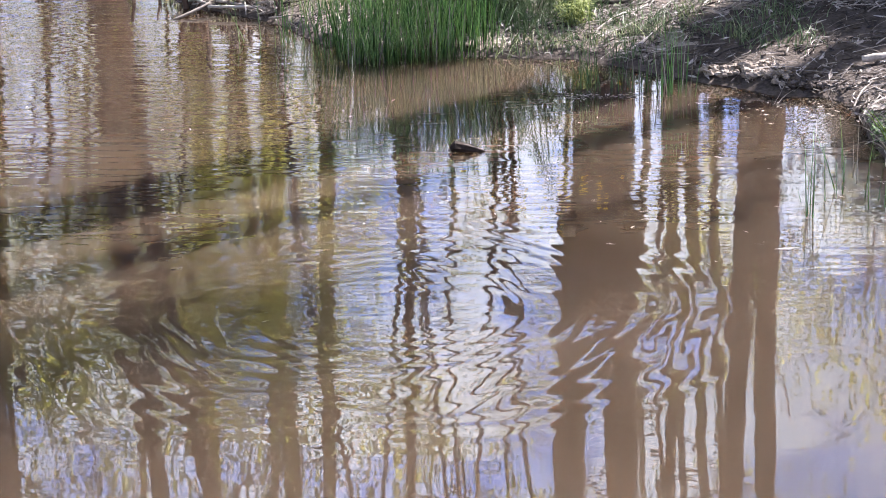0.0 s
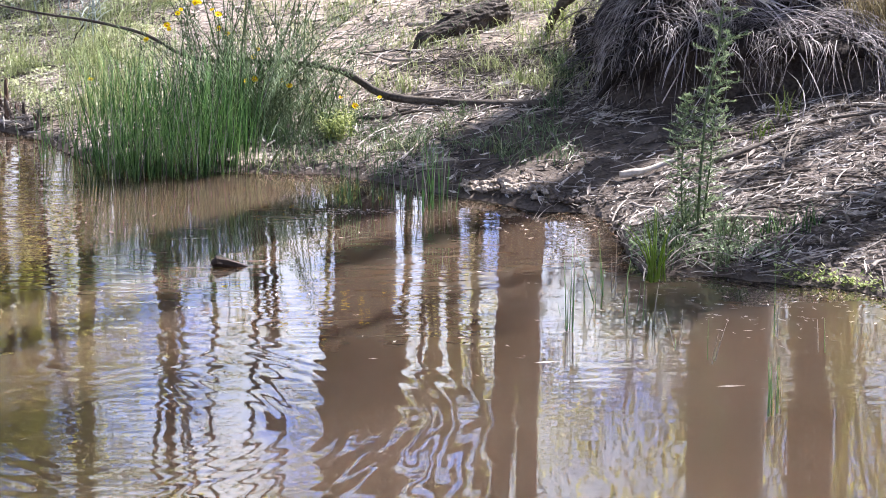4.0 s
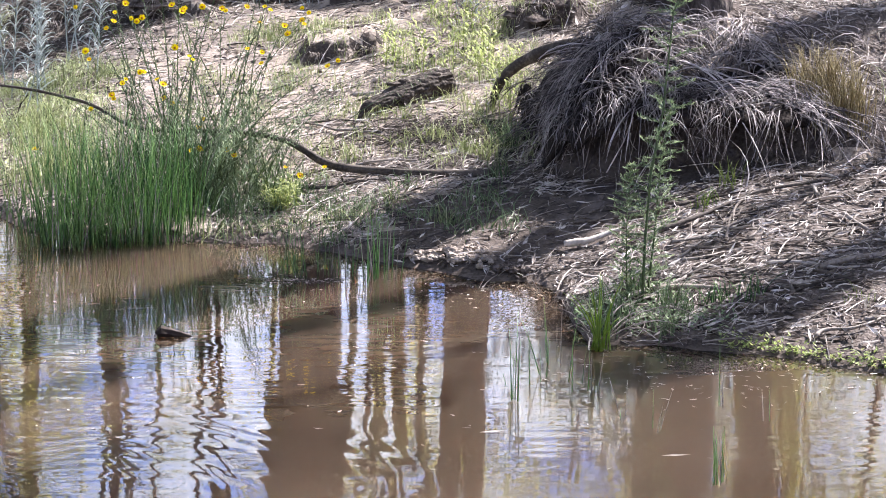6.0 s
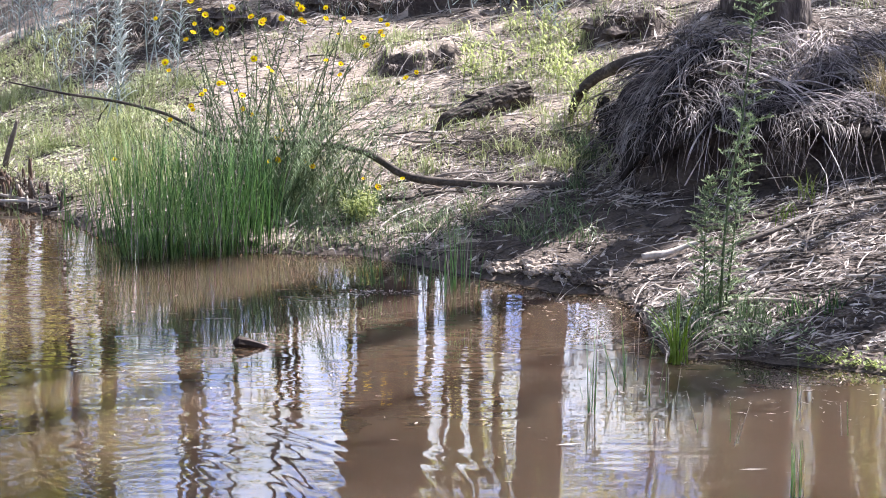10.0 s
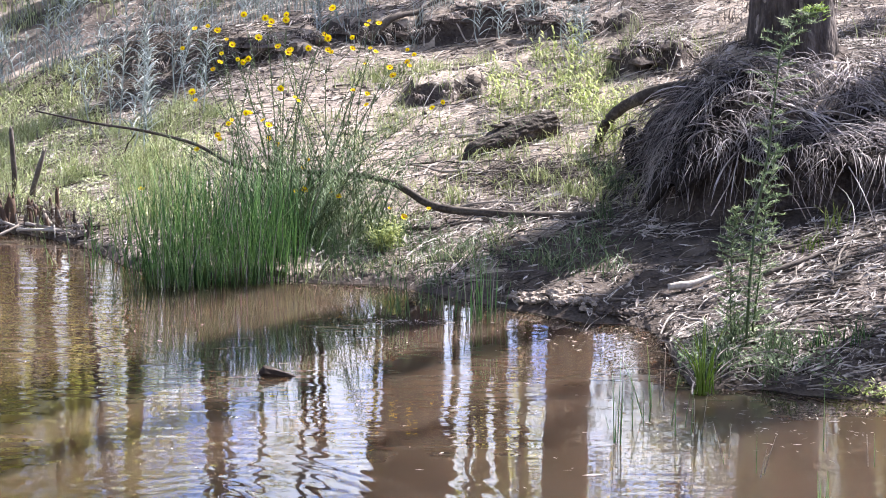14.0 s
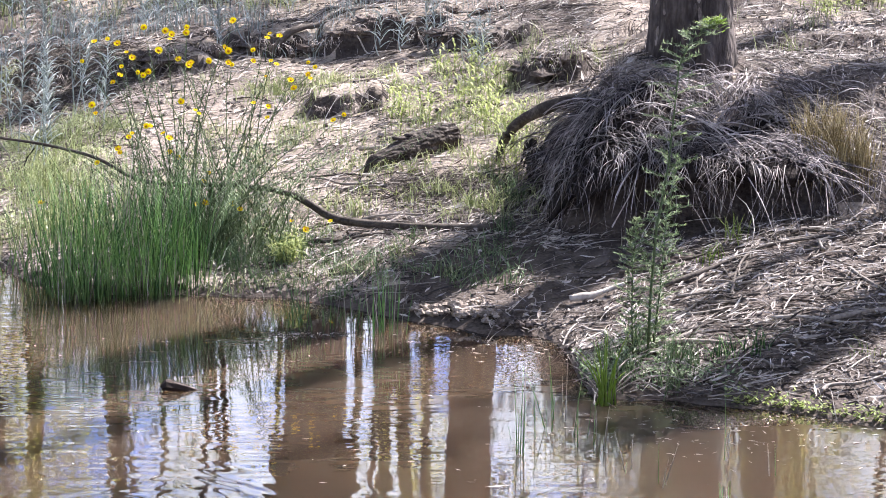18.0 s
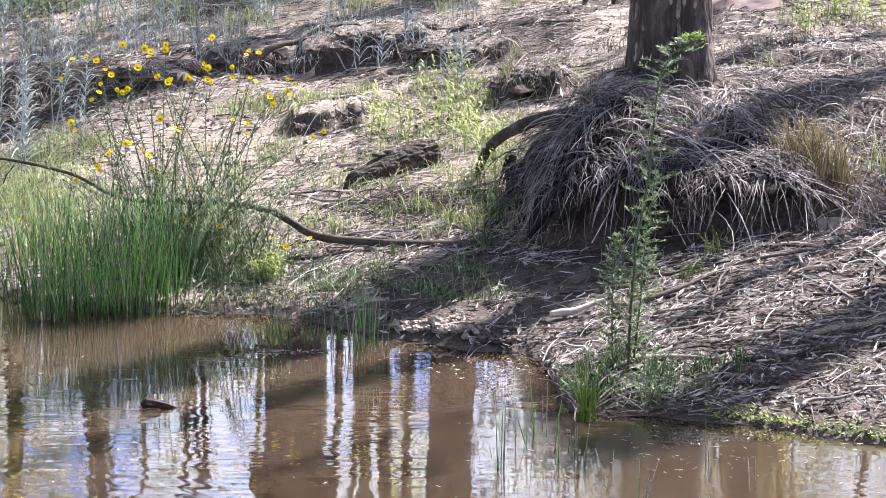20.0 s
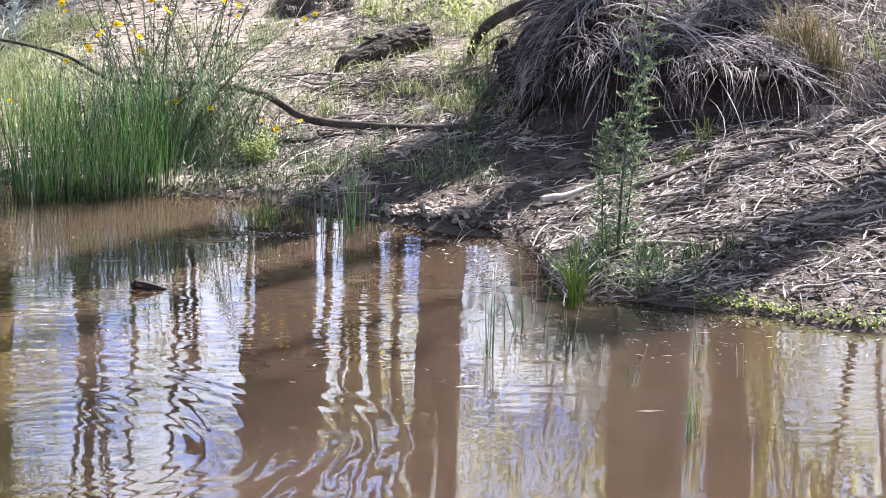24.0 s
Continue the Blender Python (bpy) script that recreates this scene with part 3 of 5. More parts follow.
for i in range(13):
    x, y = -9.0 + 5.6 * ((i * 0.618) % 1.0), 23.5 + 7.0 * rng.random()
    if i > 8:
        x = 3.6 + 5.5 * rng.random()
    gum_tree(on_ground(x, y), rng.uniform(7.5, 11.5), rng.uniform(0.04, 0.09), (rng.gauss(0, 0.07), 0.0), 200 + i, "thin dark gum sapling behind the pool", 1, 0.4, 0.35, 1200, FAR_BARK, GUM, 0.14, "saplings behind the pool", 0.9, 5).name = "sapling"

# unseen trees behind and beside the camera, added to block skylight and deepen shade
sky_screen_tree = gum_tree(on_ground(-7.0, -6.0), 15.0, 0.25, (0.0, 0.0), 300, "broad unseen gum tree added on the near bank to block skylight", 1, 0.4, 0.15, 5200, FAR_BARK, GUM, 0.42, "gum trees on the near bank", 1.6, 12)
for k, (x, y) in enumerate(((0.5, -9.0), (7.5, -6.5), (-13.0, -1.0), (13.5, -1.5), (-15.0, 7.0), (-4.0, -13.0), (4.5, -13.5), (17.5, 5.0), (-15.5, 15.0))):
    copy_thing(sky_screen_tree, Matrix.Translation(on_ground(x, y)) @ Matrix.Rotation(k * 1.3, 4, "Z"))

main_tree = gum_tree(on_ground(2.105, 14.62), 15.0, 0.232, (-0.035, 0.0), 5, "grey-barked gum tree rooted on an undercut bank", 1, 0.4, 0.7, 4500, BARK, furrowed=True)


def bark_plates(tree, radius, height, lean):
    """Loose scales of bark on the nearest trunk, each a thin curved chip."""
    rng = random.Random(17)
    shapes = []
    for k in range(5):
        m = Mesh()
        w, h, d = rng.uniform(0.014, 0.024), rng.uniform(0.04, 0.085), rng.uniform(0.006, 0.011)
        ring = [(-w, -h * 0.7), (-w * 0.3, -h), (w * 0.6, -h * 0.8), (w, 0.0), (w * 0.7, h * 0.8), (-w * 0.2, h), (-w, h * 0.4)]
        m.v = [(x, -0.004, z) for x, z in ring] + [(x * 0.7, d, z * 0.85) for x, z in ring]
        n = len(ring)
        m.f = [tuple(range(n, 2 * n))] + [(i, (i + 1) % n, n + (i + 1) % n, n + i) for i in range(n)]
        shapes.append(m.data("bark_plate", PLATE, False))
    for k in range(230):
        z = 0.06 + 1.75 * rng.random()
        a = rng.uniform(math.pi * 0.95, math.pi * 2.05)
        r = radius * (1 - 0.62 * z / height) * 1.0
        ob = new("bark_plate", shapes[k % 5])
        ob.parent = tree
        s = z / height
        ob.matrix_basis = Matrix.Translation((lean[0] * z + 0.06 * math.sin(s * 9 + 5) + r * math.cos(a), lean[1] * z + 0.06 * math.cos(s * 7 + 5) + r * math.sin(a), z)) @ Euler((rng.gauss(0, 0.06), rng.gauss(0, 0.12), a - math.pi / 2)).to_matrix().to_4x4()


bark_plates(main_tree, 0.232, 15.0, (-0.035, 0.0))


# ---------------------------------------------------------------- wood lying about
def bough(name, pts, radii, material, label, category, sides=9, group=""):
    """A bent piece of wood; its points are in the place's own axes."""
    o = Vector(pts[0])
    ob = thing(name, o, label, category, group)
    rng = random.Random(len(pts) * 7 + int(abs(o.x) * 100))
    dense, rad = [], []
    for i in range(len(pts) - 1):
        for k in range(4):
            t = k / 4
            dense.append(Vector(pts[i]).lerp(Vector(pts[i + 1]), t) - o)
            rad.append(radii[i] + (radii[i + 1] - radii[i]) * t)
    dense.append(Vector(pts[-1]) - o)
    rad.append(radii[-1])
    for _ in range(2):
        dense = [dense[0]] + [(dense[i - 1] + dense[i] * 2 + dense[i + 1]) / 4 for i in range(1, len(dense) - 1)] + [dense[-1]]
    m = Mesh()
    m.tube(dense, rad, sides, 0.10, rng)
    part("wood", m, material, ob)
    return ob


fallen = bough("fallen_branch", [(-2.42, 14.75, 0.70), (-2.06, 14.6, 0.65), (-1.75, 14.5, 0.625), (-1.43, 14.4, 0.565), (-1.2, 14.3, 0.44), (-0.95, 14.2, 0.43), (-0.69, 14.15, 0.445), (-0.46, 14.12, 0.43), (-0.27, 14.1, 0.39),
      (-0.08, 14.04, 0.265), (0.116, 14.03, 0.235), (0.434, 13.93, 0.232), (0.70, 13.90, 0.235), (0.90, 13.90, 0.235)],
      [0.005, 0.007, 0.009, 0.010, 0.011, 0.013, 0.014, 0.016, 0.018, 0.024, 0.025, 0.025, 0.024, 0.025], DEAD, "long dark bent dead branch lying across the bank", "branch")
for pts, rr in ((((-1.80, 14.49, 0.60), (-1.84, 14.47, 0.55), (-1.86, 14.46, 0.50)), 0.006), (((-2.02, 14.58, 0.64), (-1.96, 14.56, 0.55), (-1.93, 14.55, 0.47)), 0.004)):
    tw = Mesh()
    tw.tube([Vector(q) - fallen.location for q in pts], [rr, rr * 0.8, rr * 0.5], 6)
    part("twig", tw, DEAD, fallen)


def rough_log():
    rng = random.Random(11)
    o = on_ground(0.40, 15.45)
    log = thing("log", o, "thick dark weathered log with ridged bark", "log")
    m = Mesh()
    n, sides = 40, 40
    along = Vector((0.58, 0.50, 0)).normalized()
    across = Vector((-along.y, along.x, 0))
    for i in range(n):
        s = i / (n - 1)
        r = (0.046 + 0.040 * ease(0.0, 0.6, s)) * min(1.0, 0.45 + 6 * s, 0.72 + 5 * (1 - s))
        p = along * (0.76 * (s - 0.48))
        p.z = ground_z(o.x + p.x, o.y + p.y) - o.z + r * 0.78 + 0.008 * math.sin(s * 9)
        for k in range(sides):
            q = 2 * math.pi * k / sides
            ridge = 1 + 0.12 * noise.noise(Vector((s * 4, math.cos(q) * 3, math.sin(q) * 3))) + 0.16 * noise.noise(Vector((s * 17, math.cos(q) * 6, math.sin(q) * 6 + 3)))
            w = across * (r * ridge * math.cos(q)) + along * rng.uniform(-0.004, 0.004)
            m.v.append((p.x + w.x, p.y + w.y, p.z + r * ridge * math.sin(q)))
    for i in range(n - 1):
        for k in range(sides):
            m.f.append((i * sides + k, i * sides + (k + 1) % sides, (i + 1) * sides + (k + 1) % sides, (i + 1) * sides + k))
    m.f.append(tuple(reversed(range(sides))))
    m.f.append(tuple((n - 1) * sides + k for k in range(sides)))
    part("bark", m, LOG, log, smooth=False)
    for k in range(5):
        b = Mesh()
        c = along * rng.uniform(-0.15, 0.25)
        b.lump((c.x, c.y, ground_z(o.x + c.x, o.y + c.y) - o.z + 0.145), (0.06, 0.022, 0.012), rng, 0.5, 4, 7, 0.7 + rng.uniform(-0.2, 0.2))
        part("bark_flake", b, LOG, log)
    return log


rough_log()


def floating_wood():
    rng = random.Random(3)
    ob = thing("driftwood", (-0.78, 11.29, 0.0), "short dark block of split wood afloat in the pool", "driftwood")
    m = Mesh()
    pts = [(-0.07, 0.0, 0.014), (-0.048, 0.0, 0.026), (0.0, 0.005, 0.017), (0.06, 0.01, 0.002), (0.10, 0.012, -0.004)]
    m.tube(pts, [0.019, 0.027, 0.022, 0.013, 0.004], 7, 0.2, rng)
    part("wood", m, WETWOOD, ob, smooth=False)
    c = Mesh()
    c.tube([(-0.082, -0.004, 0.010), (-0.070, -0.004, 0.012)], [0.007, 0.009], 8)
    part("cut_end", c, BLEACHED, ob, "pale broken end grain")
    e = Mesh()
    e.tube([(-0.055, -0.004, 0.050), (0.0, -0.002, 0.037), (0.085, 0.006, 0.009)], [0.0015, 0.0025, 0.0015], 5, 0.1, rng)
    part("split_edge", e, DEAD, ob, "grey split edge")


floating_wood()


# ---------------------------------------------------------------- rushes and reeds in the shallows
def rush_clump(name, spots, label, height, group="rush clumps in the shallows", material=RUSH, radius=0.0026, lean=0.10, stems=60, spread=0.10, straw=0.06, category="rushes"):
    """A clump of upright tapering stems: the first 300 are parts of their own, the rest is joined."""
    rng = random.Random(int(abs(spots[0][0]) * 1000) + len(spots))
    o = Vector((spots[0][0], spots[0][1], max(0.0, ground_z(spots[0][0], spots[0][1]))))
    ob = thing(name, o, label, category, group)
    rest, single = Mesh(), 0
    for k in range(stems):
        for sx, sy, tall in spots:
            x, y = sx + rng.gauss(0, spread), sy + rng.gauss(0, spread * 0.8)
            g = ground_z(x, y)
            root = Vector((x, y, g - 0.01)) - o
            h = height * tall * (1 - min(0.8, abs(rng.gauss(0, 0.34))))
            a = rng.uniform(0, 2 * math.pi)
            out = Vector((math.cos(a), math.sin(a), 0)) * (h * abs(rng.gauss(0, lean)) * (2.6 if rng.random() < 0.12 else 1.0))
            out += Vector((x - sx, y - sy, 0)) * 0.5
            tip = root + out + Vector((0, 0, h + max(0.0, -g)))
            dead = rng.random() < straw
            single += 1
            m = Mesh() if single <= 300 else rest
            m.blade(root, tip, -out * 0.15, radius * rng.uniform(0.7, 1.2), 4, 3)
            if single <= 300:
                part("stem", m, STRAW if dead else material, ob)
    if rest.v:
        part("joined_rest", rest, material, ob, kind="stuff")
    return ob


rng = random.Random(77)
main_spots = []
for k in range(30):
    x = -1.57 + 0.74 * ((k * 0.618) % 1.0)
    main_spots.append((x, 13.12 + 0.42 * rng.random() + 0.10 * (x + 1.2) ** 2, 0.94 + 0.14 * rng.random() - 0.95 * max(0, x + 0.98)))
rush_clump("rush_clump", main_spots, "dense clump of green rushes at the water's edge", 0.72, stems=20, spread=0.085, lean=0.14, straw=0.12)
rush_clump("rush_clump", [(-2.02 + 0.065 * k, 13.62 - 0.02 * k + 0.12 * rng.random(), 0.8 + 0.3 * rng.random()) for k in range(6)], "thin green rushes standing beside dead reed stumps", 0.50, stems=5, spread=0.08)
rush_clump("reed_tuft", [(-0.30 + 0.07 * k, 12.42 + 0.16 * rng.random(), 0.75 + 0.35 * rng.random()) for k in range(6)], "sparse short reeds standing in shallow water", 0.31, "reed tufts in the pool", stems=6, spread=0.05, straw=0.2, lean=0.06, category="reeds", radius=0.003)
rush_clump("reed_tuft", [(0.13 + 0.04 * k, 12.28 + 0.14 * rng.random(), 0.9 + 0.4 * rng.random()) for k in range(4)], "slender upright reeds rising from the pool", 0.40, "reed tufts in the pool", stems=6, spread=0.035, straw=0.1, lean=0.05, category="reeds", radius=0.003)
rush_clump("reed_tuft", [(0.735, 10.22, 1.0)], "few thin reeds standing alone in the water", 0.46, "reed tufts in the pool", stems=5, spread=0.02, straw=0.2, lean=0.08, category="reeds", radius=0.004)
rush_clump("reed_tuft", [(0.86, 10.5, 1.0), (0.96, 10.75, 0.9), (1.02, 10.35, 0.7)], "loose yellowish reeds near the sedge", 0.36, "reed tufts in the pool", stems=5, spread=0.06, straw=0.3, lean=0.12, category="reeds", radius=0.0032)
rush_clump("reed_tuft", [(1.446, 9.065, 1.0)], "small green reed tuft standing in open water", 0.24, "reed tufts in the pool", stems=12, spread=0.022, straw=0.15, lean=0.14, category="reeds", radius=0.0035)
rush_clump("reed_tuft", [(1.27, 9.78, 1.0), (1.17, 9.95, 0.7)], "few leaning dark reed stalks in open water", 0.26, "reed tufts in the pool", stems=3, spread=0.03, straw=0.4, lean=0.35, category="reeds", radius=0.003)
rush_clump("reed_tuft", [(1.62, 10.1, 1.0), (1.78, 9.9, 0.8)], "lone thin dry stalks rising from muddy water", 0.40, "reed tufts in the pool", stems=2, spread=0.03, straw=0.7, lean=0.08, category="reeds", radius=0.003)


def sedge_clump():
    rng = random.Random(8)
    o = Vector((1.18, 10.98, 0.0))
    ob = thing("sedge", o, "bright green sedge with long arching blades", "sedge")
    for _ in range(20):
        m = Mesh()
        a = rng.uniform(0, 2 * math.pi)
        h = rng.uniform(0.16, 0.40)
        out = Vector((math.cos(a), math.sin(a) * 0.6, 0)) * h * rng.uniform(0.05, 0.6)
        m.blade((rng.gauss(0, 0.025), rng.gauss(0, 0.02), -0.02), out + Vector((0, 0, h)), -out * 0.2, 0.0046, 5, 3, 0.04)
        part("blade", m, SEDGE, ob)
    for k, (dx, dz) in enumerate(((-0.34, 0.24), (-0.22, 0.14), (-0.28, 0.30), (0.34, 0.22), (0.42, 0.16), (-0.14, 0.3), (0.2, 0.26), (0.5, 0.24), (0.28, 0.12), (-0.12, 0.18))):
        d = Mesh()
        d.blade((0.0, 0.05, 0.0), (dx, 0.05, dz * 0.45), (0, 0, dz * 0.55), 0.0032, 8, 3)
        part("blade", d, STRAW, ob, "pale dry arching blade")


sedge_clump()


# ---------------------------------------------------------------- the tall weed
def tall_weed(name, base, stem, label, size, material, bright_tip):
    """An upright weed: one stem, many feathery side sprigs with small leaves."""
    rng = random.Random(int(size * 1000))
    o = Vector(base)
    ob = thing(name, o, label, "weed", "tall weeds on the shore")
    pts = [Vector(p) for p in stem]
    s = Mesh()
    n = len(pts)
    s.tube(pts, [0.0075 * size * (1 - 0.8 * i / (n - 1)) for i in range(n)], 7)
    part("stem", s, BROOM, ob)
    total = 54
    for k in range(total):
        u = 0.06 + 0.93 * k / total
        i = min(n - 2, int(u * (n - 1)))
        p = pts[i].lerp(pts[i + 1], u * (n - 1) - i)
        a = k * 2.4
        ln = size * (0.10 + 0.075 * math.sin(math.pi * min(1, u * 1.15)) ** 1.0) * rng.uniform(0.6, 1.2) * (1.0 if u < 0.85 else 0.6)
        out = Vector((math.cos(a), math.sin(a), rng.uniform(0.05, 0.5))).normalized()
        sp = Mesh()
        sp.blade(p, p + out * ln, Vector((0, 0, 0.012)), 0.0024, 3, 3)
        for j in range(30):
            t = 0.06 + 0.94 * j / 30
            b = rng.uniform(0, 2 * math.pi)
            way = out * 0.8 + Vector((math.cos(b), math.sin(b), rng.uniform(-0.2, 0.7)))
            sp.leaf(p + out * ln * t, way, (math.sin(b), -math.cos(b), 0.2), 0.034 * size ** 0.5 * rng.uniform(0.6, 1.3), 0.0055)
        part("sprig", sp, SEDGE if (u > 0.93 and bright_tip) else material, ob, smooth=False, kind="stuff")
    if bright_tip:
        head = Mesh()
        for k in range(60):
            c = pts[-1] + Vector((rng.uniform(-0.10, 0.03), rng.gauss(0, 0.02), rng.gauss(-0.005, 0.016)))
            b = rng.uniform(0, 2 * math.pi)
            head.leaf(c, (math.cos(b), math.sin(b), rng.uniform(-0.1, 0.8)), (math.sin(b), -math.cos(b), 0), 0.035, 0.012)
        part("flower_head", head, SEDGE, ob, "bright yellow-green leafy tip", smooth=False)
    return ob


tall_weed("tall_weed", (1.43, 11.5, ground_z(1.43, 11.5) - 0.01), ((0, 0, 0), (0.01, 0, 0.35), (0.03, 0, 0.65), (0.08, 0, 0.95), (0.10, 0, 1.18), (0.12, 0, 1.42), (0.17, 0, 1.54), (0.24, 0, 1.60), (0.31, 0, 1.625)), "tall feathery green weed growing at the shore", 1.0, FEATHER, True)
tall_weed("tall_weed", (1.365, 11.52, ground_z(1.365, 11.52) - 0.01), ((0, 0, 0), (-0.01, 0, 0.25), (-0.01, 0, 0.5), (0.01, 0, 0.70)), "shorter feathery weed with pale green tip", 0.62, FEATHER, False)
tall_weed("tall_weed", (1.47, 11.62, ground_z(1.47, 11.62) - 0.01), ((0, 0, 0), (0.03, 0, 0.3), (0.05, 0, 0.62), (0.10, 0, 0.95)), "slender leafy weed beside the tallest one", 0.75, FEATHER, False)


# ---------------------------------------------------------------- herbs, tufts and low plants
def leafy_plant(name, place, label, category, material, stems, height, leaf, width, group="", per=16, spread=0.06, lean=0.25, up=0.5):
    """A forb of several leafy stems; each stem with its leaves is one part."""
    rng = random.Random(int(abs(place[0]) * 731 + abs(place[1]) * 977))
    o = on_ground(*place)
    ob = thing(name, o, label, category, group)
    for _ in range(stems):
        m = Mesh()
        a = rng.uniform(0, 2 * math.pi)
        h = height * rng.uniform(0.6, 1.1)
        root = Vector((rng.gauss(0, spread), rng.gauss(0, spread), 0))
        root.z = ground_z(o.x + root.x, o.y + root.y) - o.z - 0.01
        out = Vector((math.cos(a), math.sin(a), 0)) * h * abs(rng.gauss(0, lean))
        tip = root + out + Vector((0, 0, h))
        m.blade(root, tip, -out * 0.2, 0.0028, 4, 3)
        for j in range(per):
            t = 0.12 + 0.88 * j / per
            p = root.lerp(tip, t)
            b = j * 2.4 + rng.uniform(-0.4, 0.4)
            m.leaf(p, (math.cos(b), math.sin(b), rng.uniform(up - 0.4, up + 0.5)), (math.sin(b), -math.cos(b), 0), leaf * rng.uniform(0.6, 1.2) * (1.15 - 0.5 * t), width * rng.uniform(0.8, 1.2), 0.25)
        part("leafy_stem", m, material, ob, smooth=False, kind="stuff")
    return ob


def grass_tuft(place, label, blades, height, material, lean=0.35, group="grass tufts on the bank", radius=0.003, spread=0.04, droop=0.1, name="grass_tuft"):
    rng = random.Random(int(abs(place[0]) * 517 + abs(place[1]) * 613))
    o = on_ground(*place)
    ob = thing(name, o, label, "grass tuft", group)
    foliage = Mesh()
    for i in range(blades):
        a = rng.uniform(0, 2 * math.pi)
        h = height * rng.uniform(0.5, 1.1)
        x, y = rng.gauss(0, spread), rng.gauss(0, spread)
        root = Vector((x, y, ground_z(o.x + x, o.y + y) - o.z - 0.01))
        out = Vector((math.cos(a), math.sin(a), 0)) * h * abs(rng.gauss(lean, lean * 0.6))
        foliage.blade(root, root + out + Vector((0, 0, h)), -out * 0.25, radius * rng.uniform(0.6, 1.2), 5, 3, h * droop)
    part("foliage", foliage, material, ob, kind="stuff")
    return ob


# yellow-green forbs on the slope
rng = random.Random(15)
for k in range(17):
    x, y = 0.28 + 0.75 * rng.random(), 15.95 + 1.5 * rng.random()
    leafy_plant("green_forb", (x, y), "pale yellow-green leafy forb on the dry slope", "forb", HERB, 4, 0.28, 0.115, 0.015, "forbs on the slope", 8, 0.09, 0.25, 0.8)
for k in range(9):
    x, y = 0.95 + 0.22 * rng.random(), 14.9 + 1.0 * rng.random()
    leafy_plant("green_forb", (x, y), "bright leafy forb beside the undercut bank", "forb", HERB, 4, 0.26, 0.11, 0.010, "forbs on the slope", 8, 0.07, 0.25, 0.8)
leafy_plant("feathery_herb", (-0.33, 13.68), "pale green feathery herb close to the water", "herb", HERB, 30, 0.21, 0.065, 0.010, "", 14, 0.035, 0.6)
leafy_plant("small_herb", (-0.42, 13.9), "small green herb below the fallen branch", "herb", WEED, 9, 0.16, 0.05, 0.010, "", 12, 0.06, 0.5)
for x, y, words, n, h, mat in ((2.07, 13.15, "pale green tuft at the foot of the bank", 16, 0.20, HERB), (1.92, 12.95, "short yellow tuft in the leaf litter", 22, 0.11, SEDGE), (0.55, 13.2, "thin grass tuft on damp soil", 16, 0.13, GRASS), (0.30, 13.55, "thin grass tuft on damp soil", 14, 0.14, GRASS),
                              (0.72, 14.25, "green tuft at the corner of the bank", 30, 0.2, GRASS), (0.86, 14.15, "green tuft at the corner of the bank", 34, 0.2, GRASS), (0.6, 14.5, "drooping green tuft on the slope", 26, 0.17, GRASS), (0.98, 14.4, "green tuft below the hanging roots", 40, 0.24, WEED), (0.9, 13.85, "green tuft below the hanging roots", 30, 0.2, WEED),
                              (1.62, 11.35, "dark green tuft on the muddy shore", 34, 0.16, WEED), (1.78, 11.45, "dark green tuft on the muddy shore", 36, 0.15, RUSH), (1.95, 11.5, "dark green tuft on the muddy shore", 30, 0.16, RUSH), (2.45, 11.4, "small light tuft among bark litter", 14, 0.08, HERB),
                              (1.5, 11.15, "dark low grass at the water's edge", 40, 0.14, WEED), (1.32, 11.3, "dark low grass round the tall weed", 44, 0.2, WEED), (1.4, 11.65, "dark low grass round the tall weed", 44, 0.2, WEED), (1.25, 11.55, "dark low grass round the tall weed", 34, 0.16, WEED), (1.55, 11.45, "dark low grass round the tall weed", 40, 0.18, WEED),
                              (1.22, 11.2, "dark low grass round the tall weed", 40, 0.15, WEED), (3.15, 13.9, "green tuft on the edge of the terrace", 24, 0.25, GRASS)):
    grass_tuft((x, y), words, n, h, mat)
for x, y in ((2.70, 13.72), (2.80, 13.80), (2.88, 13.70), (2.62, 13.84), (2.76, 13.92)):
    grass_tuft((x, y), "upright straw-coloured tussock on the bank's edge", 80, 0.36, GOLD, 0.22, "dry tussocks on the bank", 0.0026, 0.06)
for x, y in ((1.45, 14.6), (1.55, 14.35), (1.25, 15.6), (1.5, 16.9), (1.75, 17.2), (2.75, 15.3), (3.0, 16.0), (2.55, 16.9), (1.35, 17.9)):
    grass_tuft((x, y), "thin dry upright grass on the terrace", 26, 0.2, STRAW if y < 15 else GRASS, 0.3, "dry tussocks on the bank", 0.0022, 0.07)
for k in range(8):
    leafy_plant("green_forb", (3.3 + 0.14 * k, 17.0 + 1.2 * ((k * 0.618) % 1)), "bright forb at the back of the terrace", "forb", HERB, 7, 0.3, 0.07, 0.02, "forbs on the slope", 14, 0.1)

for k in range(11):
    grass_tuft((-0.72 + 0.085 * k, 13.28 + 0.12 * ((k * 0.618) % 1)), "short green grass tuft at the waterline", 16, 0.11, WEED if k % 2 else GRASS, 0.5, "grass tufts at the waterline", 0.0026, 0.05)

